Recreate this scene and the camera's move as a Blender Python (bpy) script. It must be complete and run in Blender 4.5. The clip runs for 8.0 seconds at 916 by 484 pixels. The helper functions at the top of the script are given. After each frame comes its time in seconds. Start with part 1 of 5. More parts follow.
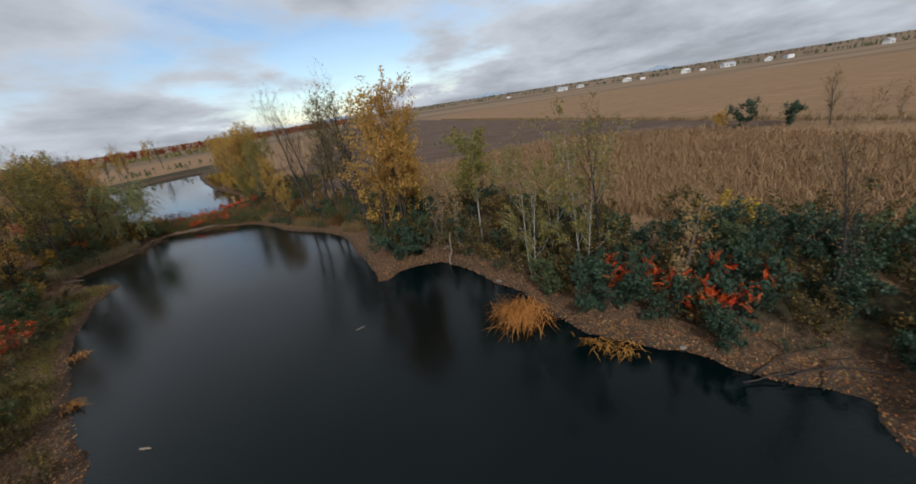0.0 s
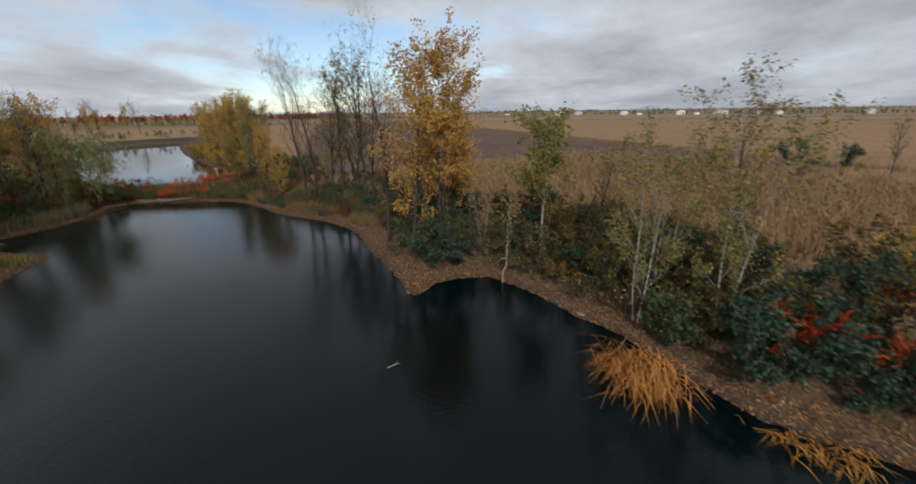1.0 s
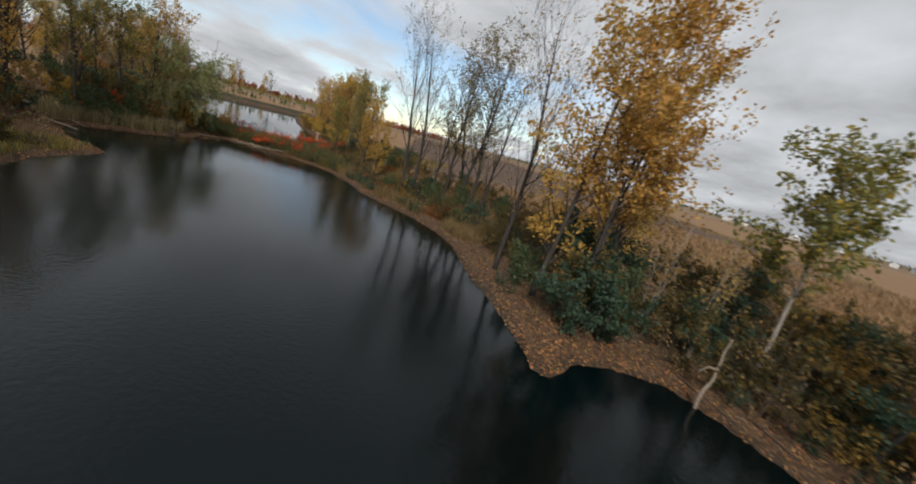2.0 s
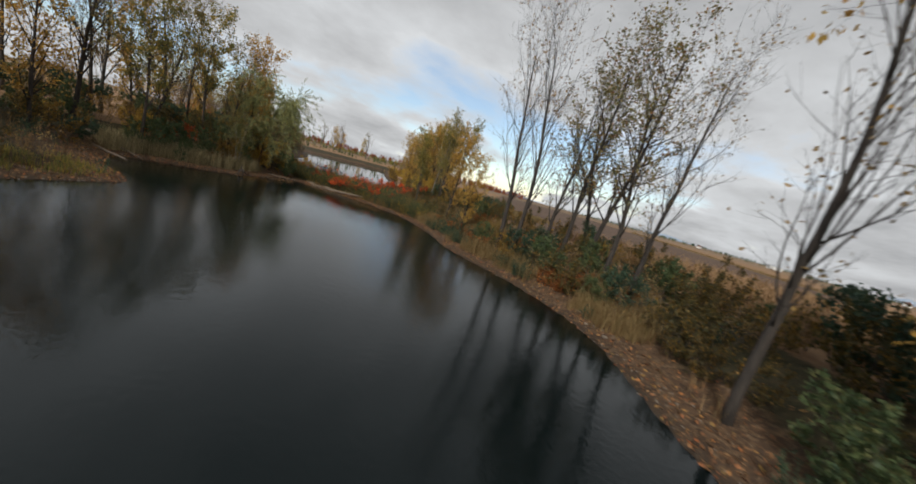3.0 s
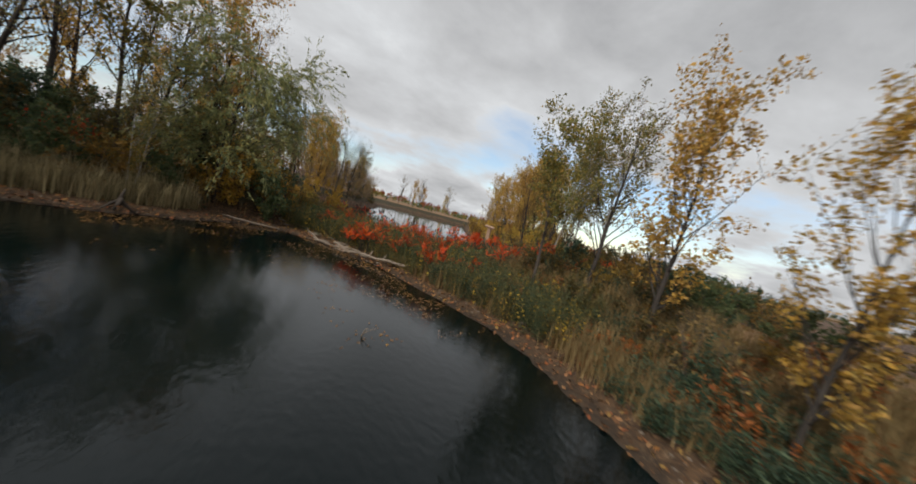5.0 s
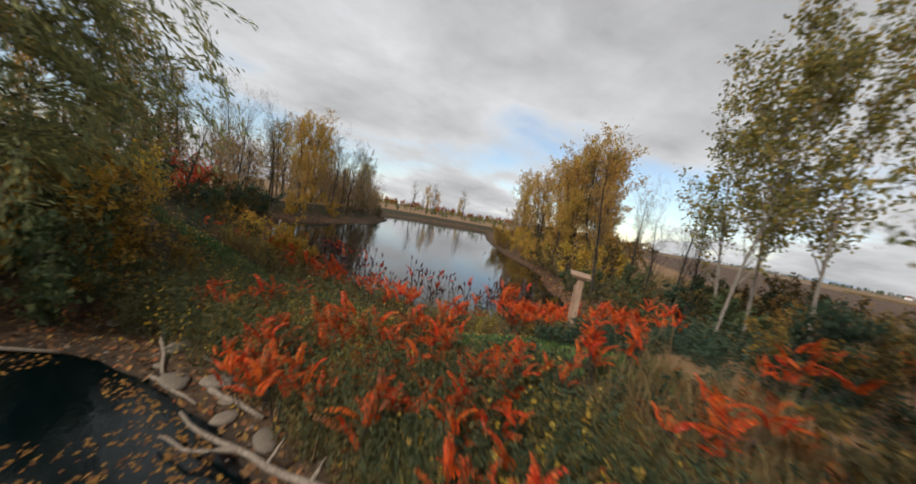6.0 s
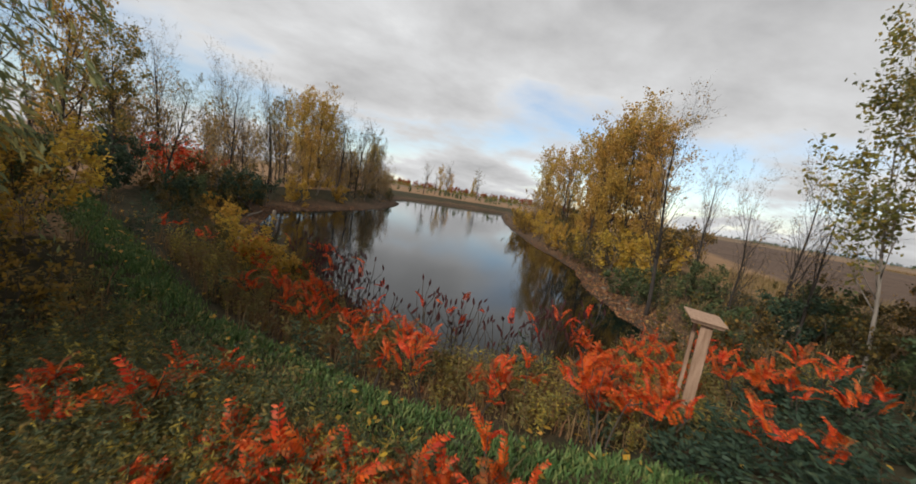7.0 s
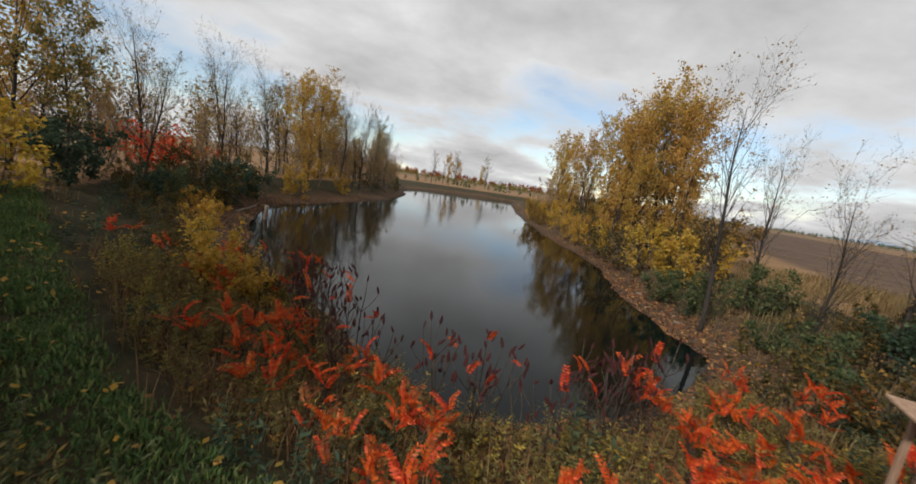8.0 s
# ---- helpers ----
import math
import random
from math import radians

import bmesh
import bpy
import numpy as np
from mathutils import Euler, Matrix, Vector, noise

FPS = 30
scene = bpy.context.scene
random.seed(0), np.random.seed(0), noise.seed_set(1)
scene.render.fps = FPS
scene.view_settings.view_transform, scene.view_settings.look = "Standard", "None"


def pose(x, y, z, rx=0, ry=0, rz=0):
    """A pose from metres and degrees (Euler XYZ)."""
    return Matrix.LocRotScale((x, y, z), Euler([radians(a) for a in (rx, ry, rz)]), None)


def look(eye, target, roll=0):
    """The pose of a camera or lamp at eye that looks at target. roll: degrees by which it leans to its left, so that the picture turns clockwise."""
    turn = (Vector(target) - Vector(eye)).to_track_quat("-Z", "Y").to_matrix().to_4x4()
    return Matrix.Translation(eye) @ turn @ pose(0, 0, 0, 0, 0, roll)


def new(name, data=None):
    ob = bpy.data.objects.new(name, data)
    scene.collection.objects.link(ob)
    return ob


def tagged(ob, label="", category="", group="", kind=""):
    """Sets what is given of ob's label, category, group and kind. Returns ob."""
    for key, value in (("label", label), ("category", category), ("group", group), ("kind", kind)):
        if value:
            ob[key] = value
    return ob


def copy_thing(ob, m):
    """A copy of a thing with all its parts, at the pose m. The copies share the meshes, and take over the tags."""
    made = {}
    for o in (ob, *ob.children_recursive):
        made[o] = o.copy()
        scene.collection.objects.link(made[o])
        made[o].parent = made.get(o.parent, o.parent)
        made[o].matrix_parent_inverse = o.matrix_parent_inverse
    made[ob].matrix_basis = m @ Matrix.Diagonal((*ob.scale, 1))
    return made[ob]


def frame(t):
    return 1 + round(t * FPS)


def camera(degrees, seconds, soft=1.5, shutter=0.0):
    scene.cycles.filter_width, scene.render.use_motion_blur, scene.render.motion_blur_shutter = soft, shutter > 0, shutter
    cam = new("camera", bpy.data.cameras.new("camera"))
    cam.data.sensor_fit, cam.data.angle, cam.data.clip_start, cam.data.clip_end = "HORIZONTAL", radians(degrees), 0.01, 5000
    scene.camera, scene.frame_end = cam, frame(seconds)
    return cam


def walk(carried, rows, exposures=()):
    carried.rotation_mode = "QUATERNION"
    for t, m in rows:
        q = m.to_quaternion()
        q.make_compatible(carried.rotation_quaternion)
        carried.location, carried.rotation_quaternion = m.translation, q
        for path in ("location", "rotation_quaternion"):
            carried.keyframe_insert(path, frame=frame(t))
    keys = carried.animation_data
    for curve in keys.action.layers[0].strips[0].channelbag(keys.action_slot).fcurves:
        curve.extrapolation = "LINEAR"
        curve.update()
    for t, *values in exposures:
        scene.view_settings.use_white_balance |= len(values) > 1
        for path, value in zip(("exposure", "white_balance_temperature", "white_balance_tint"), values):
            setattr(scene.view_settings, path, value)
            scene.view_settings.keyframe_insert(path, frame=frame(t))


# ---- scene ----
# ---------------------------------------------------------------- camera
cam = camera(102.38, 8.0, soft=1.7, shutter=0.22)
# seconds, x, y, z, yaw to the left, pitch, roll
PATH = [
    (0.0, 5.22, -6.62, 12.26, 3.45, -20.86, -8.90),
    (0.5, 2.53, -3.53, 11.28, -0.77, -20.41, -7.44),
    (1.0, -0.00, 0.00, 10.00, -0.00, -19.55, -0.81),
    (1.5, -2.28, 3.89, 8.27, 3.73, -17.35, 8.81),
    (2.0, -4.52, 7.87, 6.37, 9.66, -14.56, 15.41),
    (2.2, -4.99, 9.72, 5.48, 13.27, -13.07, 17.44),
    (3.3, -11.02, 19.34, 4.21, 26.19, -8.53, 14.95),
    (3.5, -12.22, 21.09, 4.07, 27.88, -8.38, 15.78),
    (4.0, -15.07, 25.64, 3.57, 32.13, -7.39, 17.03),
    (4.5, -18.20, 30.11, 3.09, 35.48, -5.81, 16.41),
    (4.7, -19.57, 31.80, 2.89, 36.83, -4.63, 16.47),
    (5.8, -28.56, 41.07, 3.55, 39.56, -2.37, 11.14),
    (5.9, -29.34, 41.83, 3.70, 39.88, -3.10, 10.71),
    (6.0, -30.10, 42.55, 3.84, 40.43, -4.16, 10.51),
    (6.1, -30.78, 43.20, 3.96, 40.77, -5.10, 10.36),
    (6.5, -32.14, 44.37, 4.08, 41.43, -6.49, 9.86),
    (7.0, -33.20, 45.33, 4.19, 42.02, -7.57, 9.45),
    (7.5, -34.21, 46.20, 4.26, 42.40, -8.44, 9.30),
    (8.0, -35.27, 47.14, 4.32, 43.00, -9.57, 8.95),
]
walk(cam, [(t, pose(x, y, z, 90 + pitch, 0, yaw) @ pose(0, 0, 0, 0, 0, roll))
           for t, x, y, z, yaw, pitch, roll in PATH],
     [(0, -0.08, 5900, 8), (1, -0.06, 6000, 8), (2, 0.08, 6300, 8), (4, 0.06, 6450, 8), (6, 0.13, 6500, 9), (8, 0.16, 6600, 9)])

# ---------------------------------------------------------------- world, sun
def link(tree, a, b):
    tree.links.new(a, b)


def node(tree, kind, **values):
    n = tree.nodes.new(kind)
    for key, value in values.items():
        if key in n.inputs:
            n.inputs[key].default_value = value
    return n


def calc(tree, op, a, b=None, c=None, clamp=False):
    n = tree.nodes.new("ShaderNodeMath")
    n.operation, n.use_clamp = op, clamp
    for i, v in enumerate((a, b, c)):
        if v is None:
            continue
        if isinstance(v, (int, float)):
            n.inputs[i].default_value = v
        else:
            tree.links.new(v, n.inputs[i])
    return n.outputs[0]


def ramp(tree, fac, stops):
    n = tree.nodes.new("ShaderNodeValToRGB")
    e = n.color_ramp.elements
    while len(e) < len(stops):
        e.new(0.5)
    for el, (p, c) in zip(e, stops):
        el.position = p
        el.color = (*c, 1) if not isinstance(c, (int, float)) else (c, c, c, 1)
    tree.links.new(fac, n.inputs[0])
    return n.outputs[0]


def mixed(tree, fac, a, b):
    n = tree.nodes.new("ShaderNodeMix")
    n.data_type = "RGBA"
    for sock, v in ((n.inputs[0], fac), (n.inputs[6], a), (n.inputs[7], b)):
        if isinstance(v, (int, float)):
            sock.default_value = v
        elif isinstance(v, tuple):
            sock.default_value = (*v, 1)
        else:
            tree.links.new(v, sock)
    return n.outputs[2]


SUN_HEIGHT, SUN_TURN = 38.0, 178.0      # degrees; turn from +y to the right
world = bpy.data.worlds.new("sky")
scene.world = world
world.use_nodes = True
wt = world.node_tree
wt.nodes.clear()
sky = wt.nodes.new("ShaderNodeTexSky")
sky.sky_type, sky.sun_disc = "NISHITA", False
sky.sun_elevation, sky.sun_rotation = radians(SUN_HEIGHT), radians(SUN_TURN)
sky.air_density, sky.dust_density, sky.ozone_density = 1.0, 0.1, 1.5
coord = wt.nodes.new("ShaderNodeTexCoord")
parts = wt.nodes.new("ShaderNodeSeparateXYZ")
link(wt, coord.outputs["Generated"], parts.inputs[0])
up = calc(wt, "MAXIMUM", parts.outputs[2], 0.0)
depth = calc(wt, "ADD", up, 0.20)
flat = wt.nodes.new("ShaderNodeCombineXYZ")
link(wt, calc(wt, "DIVIDE", parts.outputs[0], depth), flat.inputs[0])
link(wt, calc(wt, "DIVIDE", parts.outputs[1], depth), flat.inputs[1])


def cloud_noise(scale, detail, rough, shift):
    m = wt.nodes.new("ShaderNodeMapping")
    m.inputs["Location"].default_value = shift
    m.inputs["Rotation"].default_value = (0, 0, radians(-35))
    m.inputs["Scale"].default_value = (1.0, 0.85, 1.0)
    link(wt, flat.outputs[0], m.inputs[0])
    n = node(wt, "ShaderNodeTexNoise", Scale=scale, Detail=detail, Roughness=rough, Distortion=0.15)
    link(wt, m.outputs[0], n.inputs["Vector"])
    return n.outputs["Fac"]


big = cloud_noise(0.62, 6.0, 0.52, (3.1, 1.7, 0.0))
fine = cloud_noise(1.7, 7.0, 0.58, (7.4, 2.2, 3.0))
# the layer is closed overhead and broken low down, with a pale bank on the horizon
cover = ramp(wt, up, [(0.0, 0.90), (0.03, 0.62), (0.09, 0.40), (0.16, 0.48), (0.30, 0.76), (1.0, 0.92)])
amount = calc(wt, "ADD", calc(wt, "ADD", calc(wt, "MULTIPLY", calc(wt, "SUBTRACT", big, 0.5), 2.3),
                              calc(wt, "MULTIPLY", calc(wt, "SUBTRACT", fine, 0.5), 0.7)), cover)
# the cloud is closed towards +x, where the weather comes from
amount = calc(wt, "ADD", amount, ramp(wt, calc(wt, "ADD", calc(wt, "MULTIPLY", parts.outputs[0], 0.5), 0.5), [(0.48, 0.0), (0.70, 0.38)]))
mask = ramp(wt, amount, [(0.36, 0.16), (0.62, 1.0)])
shade = calc(wt, "ADD", calc(wt, "MULTIPLY", amount, 0.55), calc(wt, "MULTIPLY", fine, 0.55))
tone = ramp(wt, shade, [(0.36, (0.80, 0.81, 0.82)), (0.58, (0.59, 0.595, 0.61)), (0.76, (0.485, 0.485, 0.495)), (0.95, (0.37, 0.37, 0.38))])
clear = node(wt, "ShaderNodeBackground", Strength=0.12)
link(wt, sky.outputs[0], clear.inputs[0])
# darker cloud added overhead, above the view, so steeply seen water reflects less
tone = mixed(wt, ramp(wt, up, [(0.55, 0.0), (0.90, 0.45)]), tone, (0.10, 0.10, 0.105))
cloudy = node(wt, "ShaderNodeBackground", Strength=1.08)
link(wt, tone, cloudy.inputs[0])
both = wt.nodes.new("ShaderNodeMixShader")
link(wt, mask, both.inputs[0])
link(wt, clear.outputs[0], both.inputs[1])
link(wt, cloudy.outputs[0], both.inputs[2])
out = wt.nodes.new("ShaderNodeOutputWorld")
link(wt, both.outputs[0], out.inputs[0])

lamp = bpy.data.lights.new("sun", "SUN")
lamp.energy, lamp.angle, lamp.color = 2.9, radians(10), (1.0, 0.94, 0.86)
sun = new("sun", lamp)
a = radians(SUN_TURN)
toward = Vector((math.sin(a) * math.cos(radians(SUN_HEIGHT)), math.cos(a) * math.cos(radians(SUN_HEIGHT)), math.sin(radians(SUN_HEIGHT))))
sun.matrix_world = look(toward * 50, (0, 0, 0))


# ---------------------------------------------------------------- materials
def material(name):
    m = bpy.data.materials.new(name)
    m.use_nodes = True
    t = m.node_tree
    b = t.nodes["Principled BSDF"]
    return m, t, b


def leafy(name, colours, rough=0.6, through_light=0.42):
    """Leaves, blades and petals: each island takes its own colour from the row of colours."""
    m, t, b = material(name)
    geo = t.nodes.new("ShaderNodeNewGeometry")
    info = t.nodes.new("ShaderNodeObjectInfo")
    val = calc(t, "FRACT", calc(t, "ADD", geo.outputs["Random Per Island"], calc(t, "MULTIPLY", info.outputs["Random"], 0.25)))
    n = len(colours)
    col = ramp(t, geo.outputs["Random Per Island"], [((i + 0.5) / n, c) for i, c in enumerate(colours)])
    hue = node(t, "ShaderNodeHueSaturation", Saturation=1.0)
    link(t, calc(t, "ADD", calc(t, "MULTIPLY", info.outputs["Random"], 0.02), 0.494), hue.inputs["Hue"])
    link(t, calc(t, "ADD", calc(t, "MULTIPLY", val, 0.5), 0.72), hue.inputs["Value"])
    link(t, col, hue.inputs["Color"])
    link(t, hue.outputs[0], b.inputs["Base Color"])
    b.inputs["Roughness"].default_value = rough
    b.inputs["Specular IOR Level"].default_value = 0.25
    if through_light:
        tl = t.nodes.new("ShaderNodeBsdfTranslucent")
        link(t, hue.outputs[0], tl.inputs[0])
        mx = node(t, "ShaderNodeMixShader", Fac=through_light)
        link(t, b.outputs[0], mx.inputs[1])
        link(t, tl.outputs[0], mx.inputs[2])
        link(t, mx.outputs[0], t.nodes["Material Output"].inputs[0])
    return m


def barky(name, low, high, scale=6.0, stretch=6.0, marks=None):
    m, t, b = material(name)
    co = t.nodes.new("ShaderNodeTexCoord")
    mp = t.nodes.new("ShaderNodeMapping")
    mp.inputs["Scale"].default_value = (scale, scale, scale / stretch)
    link(t, co.outputs["Object"], mp.inputs[0])
    n = node(t, "ShaderNodeTexNoise", Scale=2.0, Detail=6.0, Roughness=0.65)
    link(t, mp.outputs[0], n.inputs["Vector"])
    col = ramp(t, n.outputs["Fac"], [(0.3, low), (0.7, high)])
    if marks:
        mp2 = t.nodes.new("ShaderNodeMapping")
        mp2.inputs["Scale"].default_value = (1.5, 1.5, 7.0)
        link(t, co.outputs["Object"], mp2.inputs[0])
        n2 = node(t, "ShaderNodeTexNoise", Scale=2.2, Detail=3.0)
        link(t, mp2.outputs[0], n2.inputs["Vector"])
        col = mixed(t, ramp(t, n2.outputs["Fac"], [(0.58, 0.0), (0.64, 1.0)]), col, marks)
    link(t, col, b.inputs["Base Color"])
    b.inputs["Roughness"].default_value = 0.9
    bump = node(t, "ShaderNodeBump", Strength=0.5, Distance=0.02)
    link(t, n.outputs["Fac"], bump.inputs["Height"])
    link(t, bump.outputs[0], b.inputs["Normal"])
    return m


def stony(name, low, high, scale=7.0):
    m, t, b = material(name)
    co = t.nodes.new("ShaderNodeTexCoord")
    info = t.nodes.new("ShaderNodeObjectInfo")
    n = node(t, "ShaderNodeTexNoise", Scale=scale, Detail=8.0, Roughness=0.7)
    link(t, co.outputs["Object"], n.inputs["Vector"])
    n2 = node(t, "ShaderNodeTexNoise", Scale=scale * 6, Detail=4.0)
    link(t, co.outputs["Object"], n2.inputs["Vector"])
    f = calc(t, "ADD", calc(t, "MULTIPLY", n.outputs["Fac"], 0.7), calc(t, "MULTIPLY", n2.outputs["Fac"], 0.3))
    col = ramp(t, f, [(0.35, low), (0.65, high)])
    hue = node(t, "ShaderNodeHueSaturation")
    link(t, calc(t, "ADD", calc(t, "MULTIPLY", info.outputs["Random"], 0.4), 0.8), hue.inputs["Value"])
    link(t, col, hue.inputs["Color"])
    link(t, hue.outputs[0], b.inputs["Base Color"])
    b.inputs["Roughness"].default_value = 0.85
    bump = node(t, "ShaderNodeBump", Strength=0.6, Distance=0.02)
    link(t, f, bump.inputs["Height"])
    link(t, bump.outputs[0], b.inputs["Normal"])
    return m


bark_grey = barky("bark_grey", (0.016, 0.013, 0.011), (0.062, 0.050, 0.041))
bark_pale = barky("bark_pale", (0.16, 0.135, 0.11), (0.34, 0.295, 0.25))
bark_birch = barky("bark_birch", (0.26, 0.24, 0.215), (0.46, 0.44, 0.40), marks=(0.05, 0.045, 0.04))
bark_dark = barky("bark_dark", (0.03, 0.024, 0.02), (0.085, 0.065, 0.05))
bark_twig = barky("bark_twig", (0.055, 0.045, 0.037), (0.150, 0.122, 0.098))
reed_pale = leafy("reed_pale", [(0.36, 0.275, 0.155), (0.27, 0.205, 0.115), (0.44, 0.345, 0.205), (0.20, 0.165, 0.085)], 0.7, 0.25)
wood_drift = barky("wood_drift", (0.13, 0.10, 0.075), (0.33, 0.265, 0.205), 9, 3)
wood_board = barky("wood_board", (0.22, 0.13, 0.08), (0.46, 0.31, 0.22), 9, 8)
rock_pale = stony("rock_pale", (0.12, 0.095, 0.072), (0.28, 0.225, 0.175))
leaf_gold = leafy("leaf_gold", [(0.585, 0.352, 0.046), (0.478, 0.315, 0.058), (0.665, 0.388, 0.052), (0.333, 0.258, 0.058), (0.558, 0.302, 0.065)])
leaf_olive = leafy("leaf_olive", [(0.221, 0.202, 0.060), (0.143, 0.156, 0.054), (0.338, 0.260, 0.066), (0.117, 0.130, 0.048), (0.468, 0.299, 0.060)])
leaf_lime = leafy("leaf_lime", [(0.40, 0.29, 0.065), (0.28, 0.235, 0.065), (0.54, 0.34, 0.06), (0.20, 0.185, 0.06), (0.36, 0.27, 0.075)])
leaf_tan = leafy("leaf_tan", [(0.370, 0.232, 0.098), (0.285, 0.192, 0.088), (0.430, 0.255, 0.080), (0.225, 0.160, 0.078)])
leaf_green = leafy("leaf_green", [(0.078, 0.115, 0.050), (0.112, 0.145, 0.058), (0.060, 0.092, 0.048), (0.165, 0.170, 0.066)])
leaf_teal = leafy("leaf_teal", [(0.046, 0.082, 0.052), (0.070, 0.112, 0.066), (0.036, 0.066, 0.044), (0.098, 0.132, 0.070)])
leaf_willow = leafy("leaf_willow", [(0.230, 0.260, 0.115), (0.330, 0.340, 0.150), (0.180, 0.220, 0.105), (0.430, 0.380, 0.140)])
leaf_red = leafy("leaf_red", [(0.66, 0.060, 0.014), (0.78, 0.105, 0.020), (0.52, 0.036, 0.012), (0.80, 0.155, 0.036)], 0.5)
leaf_brown = leafy("leaf_brown", [(0.105, 0.085, 0.030), (0.066, 0.070, 0.030), (0.170, 0.112, 0.036), (0.055, 0.056, 0.027), (0.260, 0.150, 0.032)])
leaf_cotton = leafy("leaf_cotton", [(0.58, 0.345, 0.070), (0.44, 0.288, 0.075), (0.66, 0.375, 0.066), (0.32, 0.235, 0.070), (0.55, 0.305, 0.085)])
leaf_herb = leafy("leaf_herb", [(0.074, 0.098, 0.050), (0.115, 0.126, 0.058), (0.060, 0.084, 0.047), (0.170, 0.150, 0.062)])
leaf_duff = leafy("leaf_duff", [(0.230, 0.180, 0.070), (0.150, 0.150, 0.060), (0.320, 0.215, 0.070), (0.115, 0.125, 0.052), (0.300, 0.150, 0.055)])
leaf_ochre = leafy("leaf_ochre", [(0.300, 0.170, 0.036), (0.200, 0.130, 0.036), (0.370, 0.205, 0.040), (0.140, 0.100, 0.032)])
leaf_rust = leafy("leaf_rust", [(0.324, 0.071, 0.029), (0.259, 0.102, 0.038), (0.432, 0.102, 0.029), (0.194, 0.092, 0.038)])
fruit_red = stony("fruit_red", (0.028, 0.007, 0.008), (0.085, 0.014, 0.013), 40)
straw = leafy("straw", [(0.514, 0.209, 0.048), (0.401, 0.162, 0.038), (0.580, 0.244, 0.059), (0.301, 0.122, 0.032)], 0.7, 0.2)
dry_grass = leafy("dry_grass", [(0.264, 0.175, 0.081), (0.195, 0.134, 0.064), (0.322, 0.213, 0.102), (0.147, 0.111, 0.051), (0.215, 0.111, 0.051)], 0.7, 0.25)
lawn_green = leafy("lawn_green", [(0.090, 0.175, 0.055), (0.130, 0.222, 0.064), (0.078, 0.145, 0.052), (0.205, 0.238, 0.080)], 0.6, 0.25)
litter = leafy("litter", [(0.184, 0.078, 0.033), (0.245, 0.120, 0.050), (0.122, 0.054, 0.028), (0.286, 0.156, 0.072), (0.218, 0.060, 0.022), (0.313, 0.180, 0.055)], 0.7, 0.0)
pad_leaf = leafy("pad_leaf", [(0.245, 0.114, 0.030), (0.187, 0.078, 0.024), (0.317, 0.162, 0.036), (0.144, 0.060, 0.024)], 0.5, 0.0)
corn_dry = leafy("corn_dry", [(0.375, 0.238, 0.118), (0.290, 0.182, 0.090), (0.440, 0.290, 0.148), (0.205, 0.122, 0.062)], 0.75, 0.25)


# ---------------------------------------------------------------- shape of the land
POND = [(17.6, 2.2), (18.4, 3.8), (15.8, 5.4), (14.4, 7.1), (12.2, 8.2), (10, 9.8), (8.6, 12), (7.4, 14.8), (6, 16.4),
        (4.2, 19), (2.2, 21), (0.2, 21.2), (-1.4, 20.4), (-2.7, 18.9), (-4.2, 22), (-6.8, 26.4), (-9.5, 31.5), (-13.5, 34.8),
        (-18.8, 37.6), (-22.3, 40.6), (-26.5, 43.4), (-30, 44), (-34.5, 44.6), (-37.5, 44), (-40, 42.3), (-38.6, 38.5),
        (-38.3, 34), (-39.4, 30.6), (-38.3, 28.4), (-35, 27), (-31, 26.2), (-29.4, 22), (-24.4, 15.2), (-21, 11.7), (-15.2, 6.5),
        (-11.8, 3.4), (-10.5, -6), (-4, -14), (8, -16), (16, -8)]
POND_FAR = [(-37, 56.5), (-38.2, 53), (-41, 52), (-46, 52.2), (-52, 52.6), (-59, 54.5), (-66, 58.6), (-70, 65), (-78, 78),
            (-91, 91), (-102, 99), (-116, 121), (-104, 144), (-96, 131), (-81, 111), (-67, 94), (-54, 80), (-45.5, 72),
            (-42, 66.5), (-39.3, 63.2), (-36.8, 60.5)]


def smooth_ring(points, steps=5, rough=0.22, seed=1):
    """A closed, slightly ragged shoreline through the points."""
    pts, ring, n = [Vector(p) for p in points], [], len(points)
    for i in range(n):
        p0, p1, p2, p3 = (pts[(i + k) % n] for k in (-1, 0, 1, 2))
        for s in range(steps):
            u = s / steps
            p = 0.5 * (2 * p1 + (p2 - p0) * u + (2 * p0 - 5 * p1 + 4 * p2 - p3) * u * u + (3 * p1 - p0 - 3 * p2 + p3) * u ** 3)
            k = noise.noise((p.x * 0.7, p.y * 0.7, seed)) * rough
            d = (p2 - p0).normalized()
            ring.append((p.x - d.y * k, p.y + d.x * k))
    return np.array(ring)


RINGS = [smooth_ring(POND), smooth_ring(POND_FAR, 5, 0.4, 2)]


